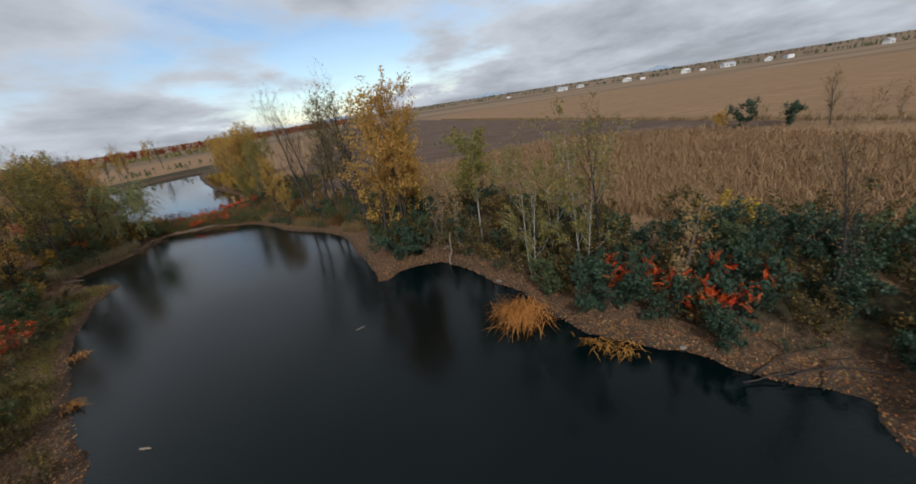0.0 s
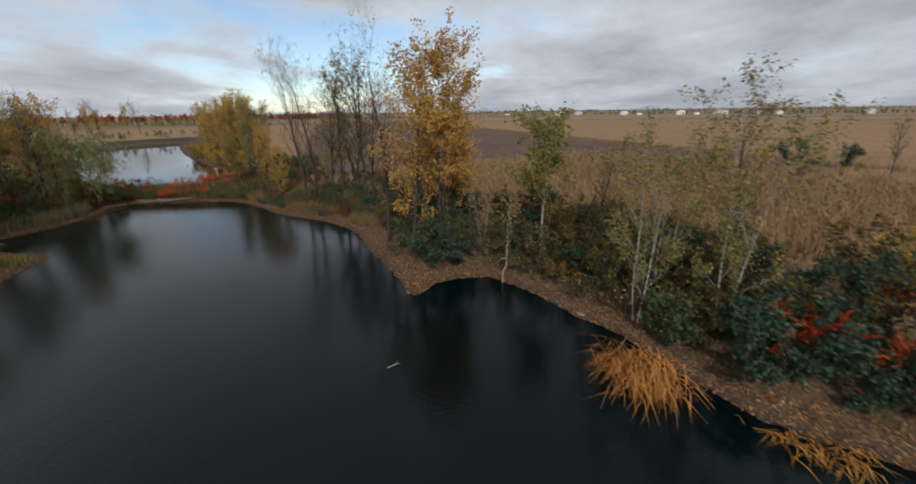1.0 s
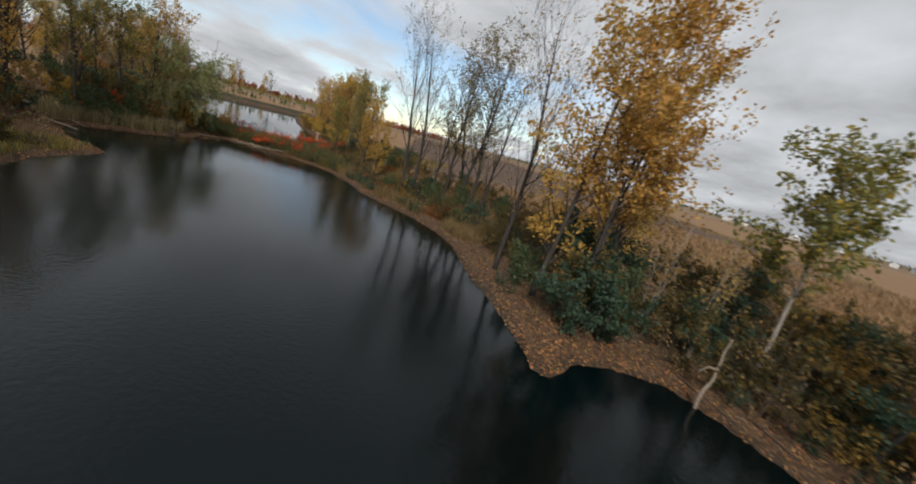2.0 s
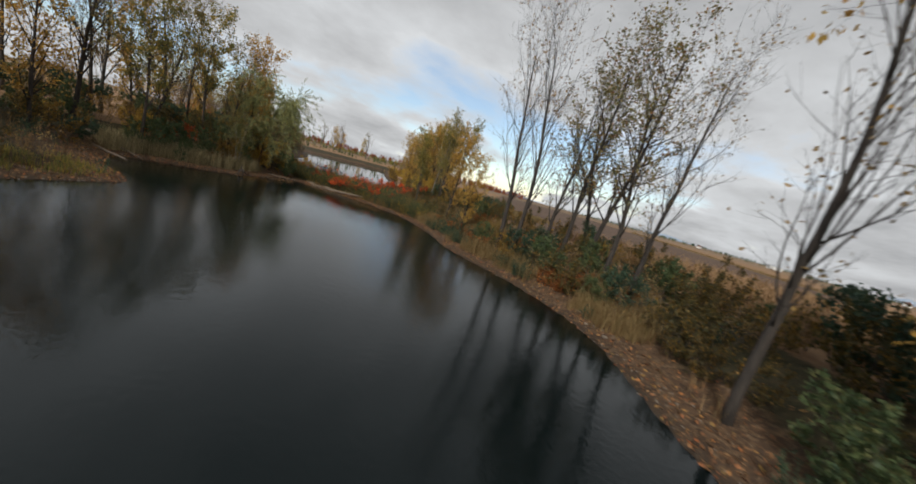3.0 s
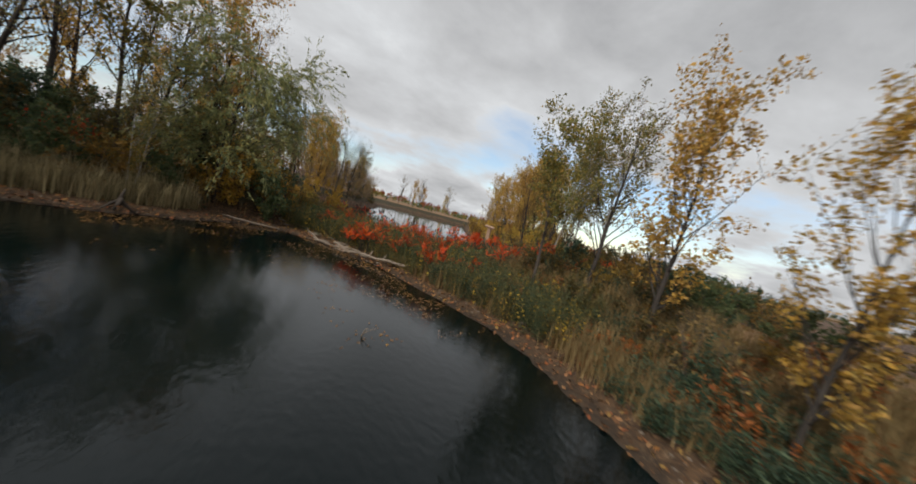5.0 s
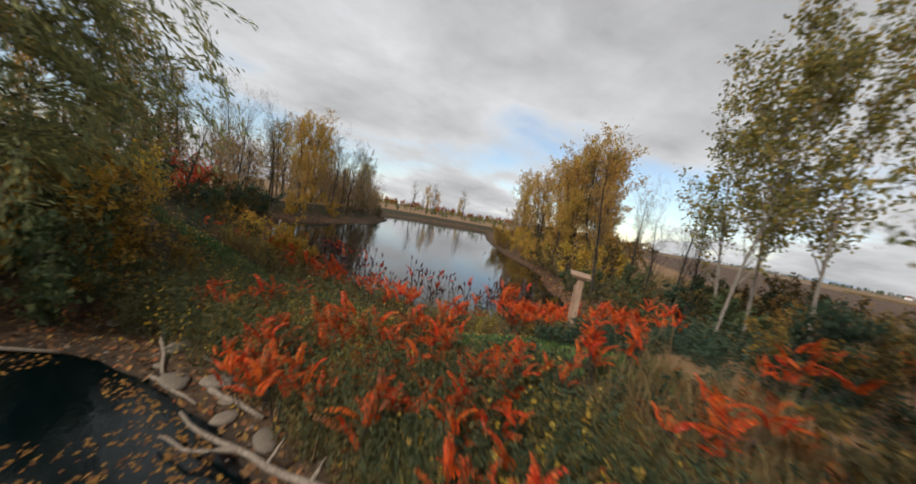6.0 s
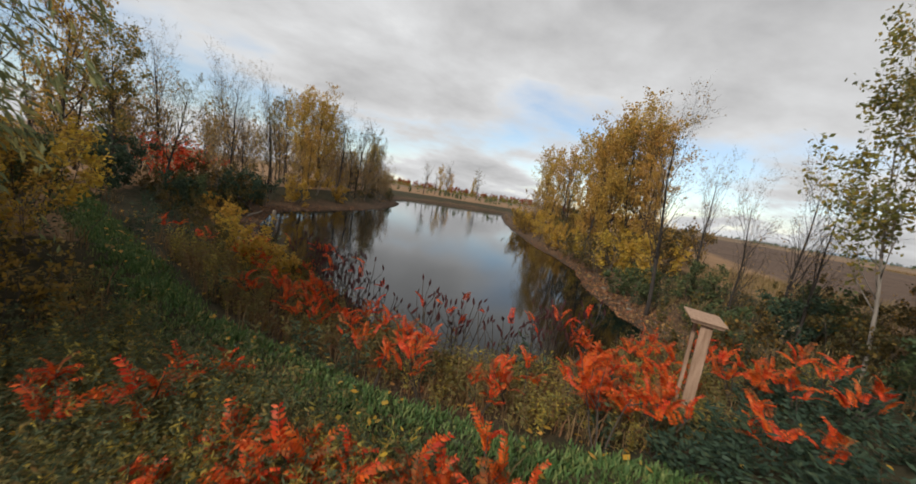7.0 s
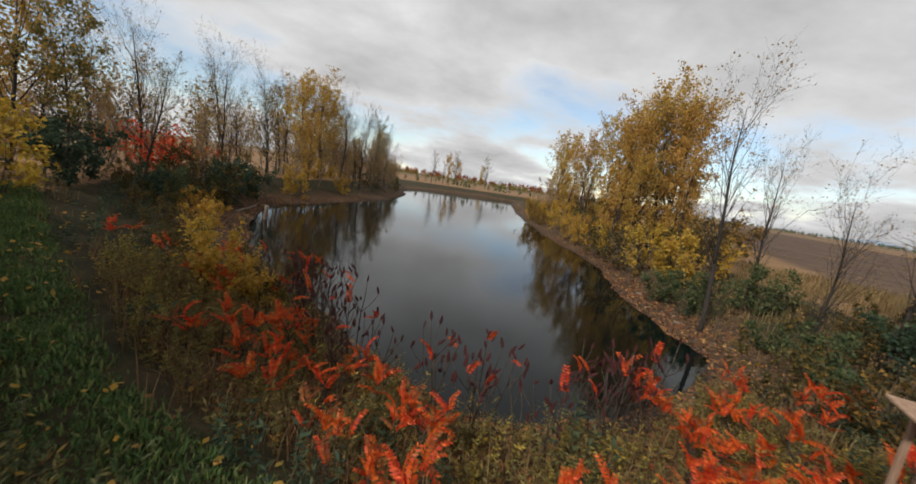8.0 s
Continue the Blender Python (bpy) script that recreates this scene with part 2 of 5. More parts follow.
def ring_distance(ring, x, y):
    """Distance to a ring, negative inside it."""
    p = np.stack([np.ravel(x), np.ravel(y)], 1).astype(float)
    best, inside = np.full(len(p), 1e9), np.zeros(len(p), bool)
    for a, b in zip(ring, np.roll(ring, -1, 0)):
        ab, ap = b - a, p - a
        u = np.clip(ap @ ab / (ab @ ab + 1e-12), 0, 1)
        best = np.minimum(best, ((ap - u[:, None] * ab) ** 2).sum(1))
        cross = (a[1] > p[:, 1]) != (b[1] > p[:, 1])
        if abs(b[1] - a[1]) > 1e-9:
            inside ^= cross & (p[:, 0] < (b[0] - a[0]) * (p[:, 1] - a[1]) / (b[1] - a[1]) + a[0])
    return np.where(inside, -1, 1) * np.sqrt(best).reshape(-1)


def shore(x, y):
    return np.minimum(ring_distance(RINGS[0], x, y), ring_distance(RINGS[1], x, y))


def ease(a, b, v):
    u = np.clip((v - a) / (b - a), 0, 1)
    return u * u * (3 - 2 * u)


def land(x, y, d=None):
    x, y = np.ravel(x).astype(float), np.ravel(y).astype(float)
    d = shore(x, y) if d is None else d
    wave = 0.5 * np.sin(x * 0.9 + 1.3 * np.sin(y * 0.5)) * np.sin(y * 0.8 + 0.7) + 0.5 * np.sin(x * 2.3 + y * 1.1) * np.sin(y * 2.9 - x * 0.6)
    dry = 0.17 * np.minimum(d, 1.3) + 1.5 * ease(1.3, 7.5, d) + wave * 0.07 * ease(0.2, 2.5, d)
    return np.where(d < 0, np.maximum(-1.3, d * 0.4), dry)


def land_at(x, y):
    return float(land([x], [y])[0])


def sheet(name, verts, faces, mat, smooth=True):
    me = bpy.data.meshes.new(name)
    me.from_pydata(verts, [], faces)
    me.materials.append(mat)
    if smooth:
        me.polygons.foreach_set("use_smooth", np.ones(len(me.polygons), bool))
    me.update()
    return me


def axis(lo, hi, step, far):
    core = list(np.arange(lo, hi, step))
    ext, s = [], step
    v = hi
    while v < far:
        ext.append(v)
        s *= 1.17
        v += s
    low, s, v = [], step, lo - step
    while v > -far:
        low.append(v)
        s *= 1.17
        v -= s
    return np.array(sorted(low) + core + ext + [far])


def ground_material():
    m, t, b = material("ground_soil")
    geo = t.nodes.new("ShaderNodeNewGeometry")
    sep = t.nodes.new("ShaderNodeSeparateXYZ")
    link(t, geo.outputs["Position"], sep.inputs[0])
    x, y, z = sep.outputs

    def tex(scale, detail=5.0, rough=0.6, stretch=None):
        n = node(t, "ShaderNodeTexNoise", Scale=scale, Detail=detail, Roughness=rough)
        src = geo.outputs["Position"]
        if stretch:
            mp = t.nodes.new("ShaderNodeMapping")
            mp.inputs["Rotation"].default_value = (0, 0, radians(stretch[0]))
            mp.inputs["Scale"].default_value = stretch[1]
            link(t, src, mp.inputs[0])
            src = mp.outputs[0]
        link(t, src, n.inputs["Vector"])
        return n.outputs["Fac"]

    coarse, grain, fine_grain = tex(0.25), tex(3.0, 6.0, 0.7), tex(22.0, 4.0, 0.7)
    # leaf-strewn bank
    spots = node(t, "ShaderNodeTexVoronoi", Scale=9.0)
    link(t, geo.outputs["Position"], spots.inputs["Vector"])
    bank = ramp(t, grain, [(0.30, (0.026, 0.019, 0.014)), (0.5, (0.068, 0.045, 0.030)), (0.70, (0.125, 0.078, 0.047))])
    sepc = t.nodes.new("ShaderNodeSeparateColor")
    link(t, spots.outputs["Color"], sepc.inputs[0])
    flecks = ramp(t, sepc.outputs[0], [(0.0, (0.05, 0.032, 0.02)), (0.4, (0.13, 0.066, 0.03)), (0.8, (0.22, 0.125, 0.06)), (1.0, (0.33, 0.23, 0.14))])
    bank = mixed(t, ramp(t, fine_grain, [(0.45, 0.0), (0.6, 0.75)]), bank, flecks)
    # wet mud at the water's edge
    wet = ramp(t, calc(t, "ADD", z, calc(t, "MULTIPLY", grain, 0.12)), [(0.07, 1.0), (0.20, 0.0)])
    bank = mixed(t, calc(t, "MULTIPLY", wet, 0.75), bank, (0.035, 0.028, 0.022))
    # weedy turf behind the bank
    turf = ramp(t, grain, [(0.3, (0.022, 0.026, 0.014)), (0.55, (0.055, 0.046, 0.024)), (0.75, (0.11, 0.075, 0.038))])
    back = ramp(t, calc(t, "ADD", calc(t, "MULTIPLY", z, 0.5), calc(t, "MULTIPLY", calc(t, "SUBTRACT", coarse, 0.5), 0.8)), [(0.20, 0.0), (0.38, 1.0)])
    near = mixed(t, back, bank, turf)
    # fields: stubble, ploughed land, strips far off
    rows = tex(1.0, 4.0, 0.6, (20, (0.02, 0.5, 1.0)))
    strips = tex(0.012, 3.0, 0.5, (20, (0.12, 1.0, 1.0)))
    blot = calc(t, "ADD", calc(t, "MULTIPLY", rows, 0.5), calc(t, "MULTIPLY", coarse, 0.5))
    stubble = ramp(t, blot, [(0.35, (0.200, 0.116, 0.060)), (0.65, (0.305, 0.190, 0.102))])
    tilled = ramp(t, blot, [(0.35, (0.072, 0.046, 0.032)), (0.65, (0.150, 0.098, 0.068))])
    far_col = ramp(t, strips, [(0.40, (0.22, 0.15, 0.092)), (0.48, (0.28, 0.195, 0.122)), (0.54, (0.11, 0.072, 0.047)), (0.60, (0.19, 0.128, 0.076)), (0.7, (0.09, 0.08, 0.042))])
    ditch = calc(t, "SUBTRACT", calc(t, "ADD", x, calc(t, "MULTIPLY", y, 0.337)), 74.7)       # 0 on the ditch, > 0 beyond it
    beyond = ramp(t, calc(t, "ADD", calc(t, "MULTIPLY", ditch, 0.5), 0.5), [(0.4, 0.0), (0.6, 1.0)])
    tilled_in = calc(t, "MULTIPLY", ramp(t, calc(t, "MULTIPLY", calc(t, "SUBTRACT", y, 40.0), 0.01), [(0.12, 0.0), (0.14, 1.0)]),
                     ramp(t, calc(t, "MULTIPLY", calc(t, "ADD", ditch, 100.0), 0.01), [(0.18, 0.0), (0.20, 1.0)]))
    field = mixed(t, tilled_in, stubble, tilled)
    field = mixed(t, beyond, field, stubble)
    dist = t.nodes.new("ShaderNodeVectorMath")
    dist.operation = "LENGTH"
    link(t, geo.outputs["Position"], dist.inputs[0])
    field = mixed(t, ramp(t, calc(t, "MULTIPLY", dist.outputs["Value"], 0.001), [(0.30, 0.0), (0.38, 1.0)]), field, far_col)
    flatland = ramp(t, calc(t, "ADD", calc(t, "MULTIPLY", z, 0.5), calc(t, "MULTIPLY", calc(t, "SUBTRACT", grain, 0.5), 0.08)), [(0.79, 0.0), (0.82, 1.0)])
    out_col = mixed(t, flatland, near, field)
    link(t, out_col, b.inputs["Base Color"])
    b.inputs["Roughness"].default_value = 0.95
    b.inputs["Specular IOR Level"].default_value = 0.2
    bump = node(t, "ShaderNodeBump", Strength=0.7, Distance=0.06)
    link(t, calc(t, "ADD", grain, calc(t, "MULTIPLY", fine_grain, 0.5)), bump.inputs["Height"])
    link(t, bump.outputs[0], b.inputs["Normal"])
    return m


def build_ground():
    xs, ys = axis(-72, 34, 0.6, 4400), axis(-18, 84, 0.6, 4400)
    gx, gy = np.meshgrid(xs, ys)
    d = shore(gx, gy)
    z = land(gx, gy, d)
    verts = np.stack([gx.ravel(), gy.ravel(), z], 1)
    nx, ny = len(xs), len(ys)
    i = np.arange(nx * ny).reshape(ny, nx)
    faces = np.stack([i[:-1, :-1], i[:-1, 1:], i[1:, 1:], i[1:, :-1]], -1).reshape(-1, 4)
    tagged(new("ground", sheet("ground", verts.tolist(), faces.tolist(), ground_material())),
           "leaf-strewn muddy banks, weedy turf and harvested brown fields", "ground", kind="structure")


def water_material(name, ripple):
    m, t, b = material(name)
    b.inputs["Base Color"].default_value = (0.0008, 0.0042, 0.0048, 1)
    b.inputs["IOR"].default_value = 1.33
    b.inputs["Specular IOR Level"].default_value = 0.6
    geo = t.nodes.new("ShaderNodeNewGeometry")
    mp = t.nodes.new("ShaderNodeMapping")
    mp.inputs["Rotation"].default_value = (0, 0, radians(25))
    mp.inputs["Scale"].default_value = (1.0, 1.5, 1.0)
    link(t, geo.outputs["Position"], mp.inputs[0])
    rip = node(t, "ShaderNodeTexNoise", Scale=4.2, Detail=3.0, Roughness=0.6)
    link(t, mp.outputs[0], rip.inputs["Vector"])
    area = node(t, "ShaderNodeTexNoise", Scale=0.07, Detail=2.0)
    link(t, geo.outputs["Position"], area.inputs["Vector"])
    breeze = ramp(t, area.outputs["Fac"], [(0.38, 0.45), (0.54, 1.0)])
    bump = node(t, "ShaderNodeBump", Distance=0.013)
    link(t, calc(t, "MULTIPLY", breeze, 0.85 * ripple), bump.inputs["Strength"])
    link(t, rip.outputs["Fac"], bump.inputs["Height"])
    link(t, bump.outputs[0], b.inputs["Normal"])
    link(t, calc(t, "ADD", calc(t, "MULTIPLY", breeze, 0.045 * ripple), 0.02), b.inputs["Roughness"])
    return m


def build_water(name, ring, label, mat):
    # a sheet that dips under the banks all round
    bm = bmesh.new()
    vs = [bm.verts.new((x, y, 0.0)) for x, y in ring]
    bm.faces.new(vs)
    bmesh.ops.triangulate(bm, faces=bm.faces[:])
    me = bpy.data.meshes.new(name)
    bm.to_mesh(me)
    bm.free()
    me.materials.append(mat)
    tagged(new(name, me), label, "water", kind="structure")


build_ground()


def widened(ring, by):
    """The ring moved outwards by about that much."""
    t = np.roll(ring, -1, 0) - np.roll(ring, 1, 0)
    n = np.stack([t[:, 1], -t[:, 0]], 1) / (np.linalg.norm(t, axis=1)[:, None] + 1e-9)
    area = (ring[:, 0] * np.roll(ring[:, 1], -1) - np.roll(ring[:, 0], -1) * ring[:, 1]).sum()
    return ring + n * by * (1 if area > 0 else -1)


build_water("water", widened(RINGS[0], 0.18), "dark still pond water with faint ripples and reflections", water_material("water_breezy", 1.0))
build_water("water", widened(RINGS[1], 0.3), "pale pond water mirroring the cloudy sky", water_material("water_calm", 0.22))


# ---------------------------------------------------------------- builders for plants
def part(name, me, parent, label="", m=None):
    ob = new(name, me)
    ob.parent = parent
    if m is not None:
        ob.matrix_basis = m
    return tagged(ob, label)


def thing(name, place, label, category, group="", turn=0.0, scale=1.0):
    e = new(name)
    e.empty_display_size = 0.2
    e.matrix_basis = Matrix.LocRotScale(place, Euler((0, 0, radians(turn))), (scale,) * 3)
    return tagged(e, label, category, group)


def tubes(name, runs, mat):
    """One mesh of tapered round runs: (points, radii, sides)."""
    verts, faces = [], []
    for pts, radii, sides in runs:
        base = len(verts)
        n = len(pts)
        for i, (p, r) in enumerate(zip(pts, radii)):
            d = (pts[min(i + 1, n - 1)] - pts[max(i - 1, 0)])
            d = d.normalized() if d.length > 1e-6 else Vector((0, 0, 1))
            a = d.orthogonal().normalized() if abs(d.z) < 0.9 else d.cross(Vector((1, 0, 0))).normalized()
            b = d.cross(a)
            for k in range(sides):
                w = 2 * math.pi * k / sides
                verts.append(p + (a * math.cos(w) + b * math.sin(w)) * r)
        for i in range(n - 1):
            for k in range(sides):
                q = base + i * sides
                faces.append((q + k, q + (k + 1) % sides, q + sides + (k + 1) % sides, q + sides + k))
        if sides > 3:
            faces.append(tuple(base + (n - 1) * sides + k for k in range(sides)))
            faces.append(tuple(base + sides - 1 - k for k in range(sides)))
    return sheet(name, [tuple(v) for v in verts], faces, mat)


def leaf_mesh(name, places, size, mat, rng, along=None, slim=0.55, hang=0.0, three=False):
    """Many small four-cornered leaves, each folded out of the plane a little."""
    n = len(places)
    c = np.array([tuple(p) for p in places], float).reshape(n, 3)
    d = rng.normal(size=(n, 3))
    d[:, 2] -= hang
    if along is not None:
        d = d * 0.45 + np.array([tuple(a) for a in along], float)
    d /= np.linalg.norm(d, axis=1)[:, None]
    s = np.cross(d, rng.normal(size=(n, 3)))
    s /= np.linalg.norm(s, axis=1)[:, None] + 1e-9
    k = (size * rng.uniform(0.65, 1.3, n))[:, None]
    nrm = np.cross(d, s)
    if three:
        v = np.stack([c - d * k * 0.5 + s * k * slim * 0.5, c + d * k * 0.55, c - d * k * 0.5 - s * k * slim * 0.5], 1).reshape(-1, 3)
        return sheet(name, v.tolist(), np.arange(3 * n).reshape(n, 3).tolist(), mat, False)
    v = np.stack([c - d * k * 0.5, c + s * k * slim * 0.5 + nrm * k * 0.06, c + d * k * 0.5, c - s * k * slim * 0.5 + nrm * k * 0.06], 1).reshape(-1, 3)
    f = np.arange(4 * n).reshape(n, 4)
    return sheet(name, v.tolist(), f.tolist(), mat, False)


def branch(rng, start, way, length, radius, bend, rise, steps):
    pts, d = [start.copy()], way.normalized()
    for _ in range(steps):
        d = (d + Vector(rng.normal(size=3)) * bend + Vector((0, 0, rise))).normalized()
        pts.append(pts[-1] + d * (length / steps))
    return pts


def off_axis(rng, d, angle):
    a = d.orthogonal().normalized()
    a = Matrix.Rotation(rng.uniform(0, 2 * math.pi), 3, d) @ a
    return (d * math.cos(angle) + a * math.sin(angle)).normalized()


def make_tree(name, seed, height, label, bark, leaf=None, leaf_count=0, leaf_size=0.16, stems=1, lean=0.03, clear=0.25,
              limbs=14, limb_len=0.32, limb_angle=0.6, twigs=7, radius=0.013, rise=0.10, twig_len=0.4, droop=0.0, leaf_top=1.0,
              category="tree", group="", spread=0.5, base_spread=0.12, fine_twigs=True):
    """trunk > tapered stem(s); limbwork > limbs and twigs; crown > leaves along the twigs."""
    rng = np.random.default_rng(seed)
    trunk, limbs_run, ends, ways = [], [], [], []
    for s in range(stems):
        w = rng.uniform(0, 2 * math.pi)
        tilt = lean + (spread * rng.uniform(0.25, 1.0) * 0.35 if stems > 1 else 0)
        d0 = Vector((math.cos(w) * tilt, math.sin(w) * tilt, 1))
        st = Vector((math.cos(w), math.sin(w), 0)) * (base_spread * height * 0.1 if stems > 1 else 0)
        h = height * (1 if s == 0 else rng.uniform(0.72, 0.98))
        pts = branch(rng, st + Vector((0, 0, -0.25)), d0, h + 0.25, 0, 0.035, 0.06, 12)
        r0 = radius * height * (1 if stems == 1 else 0.75)
        rad = [max(0.008, r0 * (1.25 if i == 0 else 1) * (1 - i / 12.6) ** 0.85) for i in range(13)]
        trunk.append((pts, rad, 8) if fine_twigs else (pts[::2], rad[::2], 5))
        for k in range(limbs // stems):
            u = clear + (1 - clear) * ((k + rng.uniform(0, 1)) / max(1, limbs // stems)) * 0.97
            i = min(11, int(u * 12))
            fr = u * 12 - i
            p = pts[i].lerp(pts[i + 1], fr)
            d = (pts[i + 1] - pts[i]).normalized()
            ln = height * limb_len * (0.5 + 0.55 * math.sin(math.pi * (0.1 + 0.78 * u))) * rng.uniform(0.6, 1.15)
            ld = off_axis(rng, d, limb_angle * rng.uniform(0.7, 1.35))
            lp = branch(rng, p, ld, ln, 0, 0.11, rise - droop * 0.3, 6)
            r = max(0.006, rad[i] * (0.30 if name == "bare_tree" else 0.42))
            lr = [max(0.004, r * (1 - j / 6.6)) for j in range(7)]
            limbs_run.append((lp, lr, 5) if fine_twigs else (lp[::2], lr[::2], 3))
            for q in range(twigs):
                v = rng.uniform(0.25, 1.0) * 6
                j = min(5, int(v))
                tp = lp[j].lerp(lp[j + 1], v - j)
                td = off_axis(rng, (lp[j + 1] - lp[j]).normalized(), rng.uniform(0.35, 0.95))
                tl = ln * twig_len * rng.uniform(0.5, 1.2)
                tw = branch(rng, tp, td, tl, 0, 0.15, 0.06 - droop, (3 if fine_twigs else 1) if droop < 0.2 else 6)
                m = len(tw)
                limbs_run.append((tw, [max(0.0028, r * 0.30 * (1 - g / m)) for g in range(m)], 3))
                ends.append((tw, u))
                if not droop and fine_twigs:
                    for _ in range(2 if name == "bare_tree" else 1):
                        g = int(rng.integers(1, m - 1))
                        t2 = branch(rng, tw[g], off_axis(rng, (tw[g + 1] - tw[g]).normalized(), rng.uniform(0.4, 0.9)), tl * 0.55, 0, 0.16, 0.05, 2)
                        limbs_run.append((t2, [0.004, 0.003, 0.002], 3))
                        ends.append((t2, u))
    root = thing(name, (0, 0, 0), label, category, group)
    part("trunk", tubes("trunk", trunk, bark), root)
    part("limbwork", tubes("limbwork", limbs_run, bark), root)
    if leaf and leaf_count:
        places, along = [], []
        if leaf_top < 1:
            ends = [e for e in ends if e[1] < leaf_top] or ends
        for k in range(leaf_count):
            tw, u = ends[int(rng.integers(len(ends)))]
            v = rng.uniform(0.15, 1.0) * (len(tw) - 1)
            j = min(len(tw) - 2, int(v))
            p = tw[j].lerp(tw[j + 1], v - j)
            places.append(p + Vector(rng.normal(size=3)) * leaf_size * (0.75 if not droop else 0.35))
            along.append((tw[j + 1] - tw[j]).normalized() * (1.6 if droop else 0.0))
        part("crown", leaf_mesh("crown", places, leaf_size, leaf, rng, along if droop else None, (0.62 if fine_twigs else 0.95) if not droop else 0.26, 0.35, not fine_twigs), root)
    return root


PARK = []                                         # first copies, removed at the end


def seeds_of(maker, copies, **kw):
    made = [maker(seed=kw.get("seed", 1) * 10 + i, **{k: v for k, v in kw.items() if k != "seed"}) for i in range(copies)]
    PARK.extend(made)
    return made


def plant(src, x, y, scale=1.0, turn=0.0, tilt=(0.0, 0.0), z=None, label=""):
    z = land_at(x, y) if z is None else z
    m = Matrix.LocRotScale((x, y, z - 0.03), Euler((tilt[0], tilt[1], radians(turn))), (scale,) * 3)
    ob = copy_thing(src, m)
    if label:
        ob["label"] = label
    return ob


rnd = random.Random(5)

cottonwoods = seeds_of(make_tree, 2, seed=3, name="cottonwood", height=13.0, label="tall cottonwood with yellow and olive autumn leaves", bark=bark_grey,
                       leaf=leaf_cotton, leaf_count=13000, leaf_size=0.19, stems=2, limbs=34, limb_len=0.36, limb_angle=0.62, clear=0.26, twigs=9, spread=0.30, rise=0.11)
slim_gold = seeds_of(make_tree, 2, seed=4, name="poplar", height=10.0, label="slim poplar with thin golden foliage", bark=bark_grey,
                     leaf=leaf_cotton, leaf_count=4600, leaf_size=0.19, limbs=28, limb_len=0.40, limb_angle=0.62, clear=0.14, twigs=7, rise=0.13)
bare = seeds_of(make_tree, 3, seed=5, name="bare_tree", height=12.0, label="nearly leafless grey tree with fine upright twigs", bark=bark_grey,
                leaf=leaf_tan, leaf_count=520, leaf_size=0.13, limbs=30, limb_len=0.36, limb_angle=0.52, clear=0.20, twigs=8, rise=0.20, radius=0.0118)
sparse = seeds_of(make_tree, 3, seed=6, name="thin_poplar", height=12.0, label="thin poplar with sparse brown-olive leaves", bark=bark_grey,
                  leaf=leaf_duff, leaf_count=2300, leaf_size=0.15, limbs=28, limb_len=0.34, limb_angle=0.62, clear=0.22, twigs=6, rise=0.12)
birches = seeds_of(make_tree, 2, seed=7, name="birch", height=9.0, label="white-barked birch with thin olive foliage", bark=bark_birch,
                   leaf=leaf_olive, leaf_count=3600, leaf_size=0.13, stems=2, limbs=26, limb_len=0.30, limb_angle=0.6, clear=0.18, twigs=8, radius=0.0065, rise=0.12)
gold_birches = seeds_of(make_tree, 2, seed=17, name="white_poplar", height=9.0, label="slender poplar with a grey-white stem and olive-gold leaves", bark=bark_pale,
                        leaf=leaf_olive, leaf_count=4000, leaf_size=0.15, stems=1, limbs=28, limb_len=0.30, limb_angle=0.6, clear=0.24, twigs=8, radius=0.0065, rise=0.12)
greens = seeds_of(make_tree, 3, seed=8, name="leafy_tree", height=10.0, label="broad tree still holding olive-green leaves", bark=bark_dark,
                  leaf=leaf_olive, leaf_count=4200, leaf_size=0.19, limbs=24, limb_len=0.36, limb_angle=0.75, clear=0.30, twigs=8, stems=1, rise=0.10)
oaks = seeds_of(make_tree, 1, seed=9, name="maple", height=8.0, label="small rounded tree with yellow-green leaves", bark=bark_pale,
                leaf=leaf_olive, leaf_count=4200, leaf_size=0.20, limbs=26, limb_len=0.34, limb_angle=0.8, clear=0.42, twigs=8, rise=0.06)
willows = seeds_of(make_tree, 1, seed=10, name="willow", height=7.0, label="weeping willow with drooping grey-green foliage over the bank", bark=bark_dark,
                   leaf=leaf_willow, leaf_count=24000, leaf_size=0.19, stems=2, limbs=38, limb_len=0.50, limb_angle=1.0, clear=0.22, twigs=16, twig_len=0.75, droop=0.32, rise=0.12)
saplings = seeds_of(make_tree, 3, seed=11, name="sapling", height=5.0, label="thin pale-twigged sapling with few tan leaves", bark=bark_pale,
                    leaf=leaf_tan, leaf_count=520, leaf_size=0.13, stems=3, limbs=24, limb_len=0.30, limb_angle=0.5, clear=0.15, twigs=6, radius=0.008, rise=0.15, spread=0.9, fine_twigs=False)


def make_bush(name, seed, label, leaf, height=2.4, count=1700, size=0.12, category="bush", bark=None, group=""):
    return make_tree(name=name, seed=seed, height=height, label=label, bark=bark or bark_dark, leaf=leaf, leaf_count=count, leaf_size=size, stems=5,
                     limbs=25, limb_len=0.42, limb_angle=0.8, clear=0.06, twigs=5, radius=0.011, rise=0.06, spread=2.4, base_spread=0.9, fine_twigs=False, twig_len=0.5, category=category, group=group)


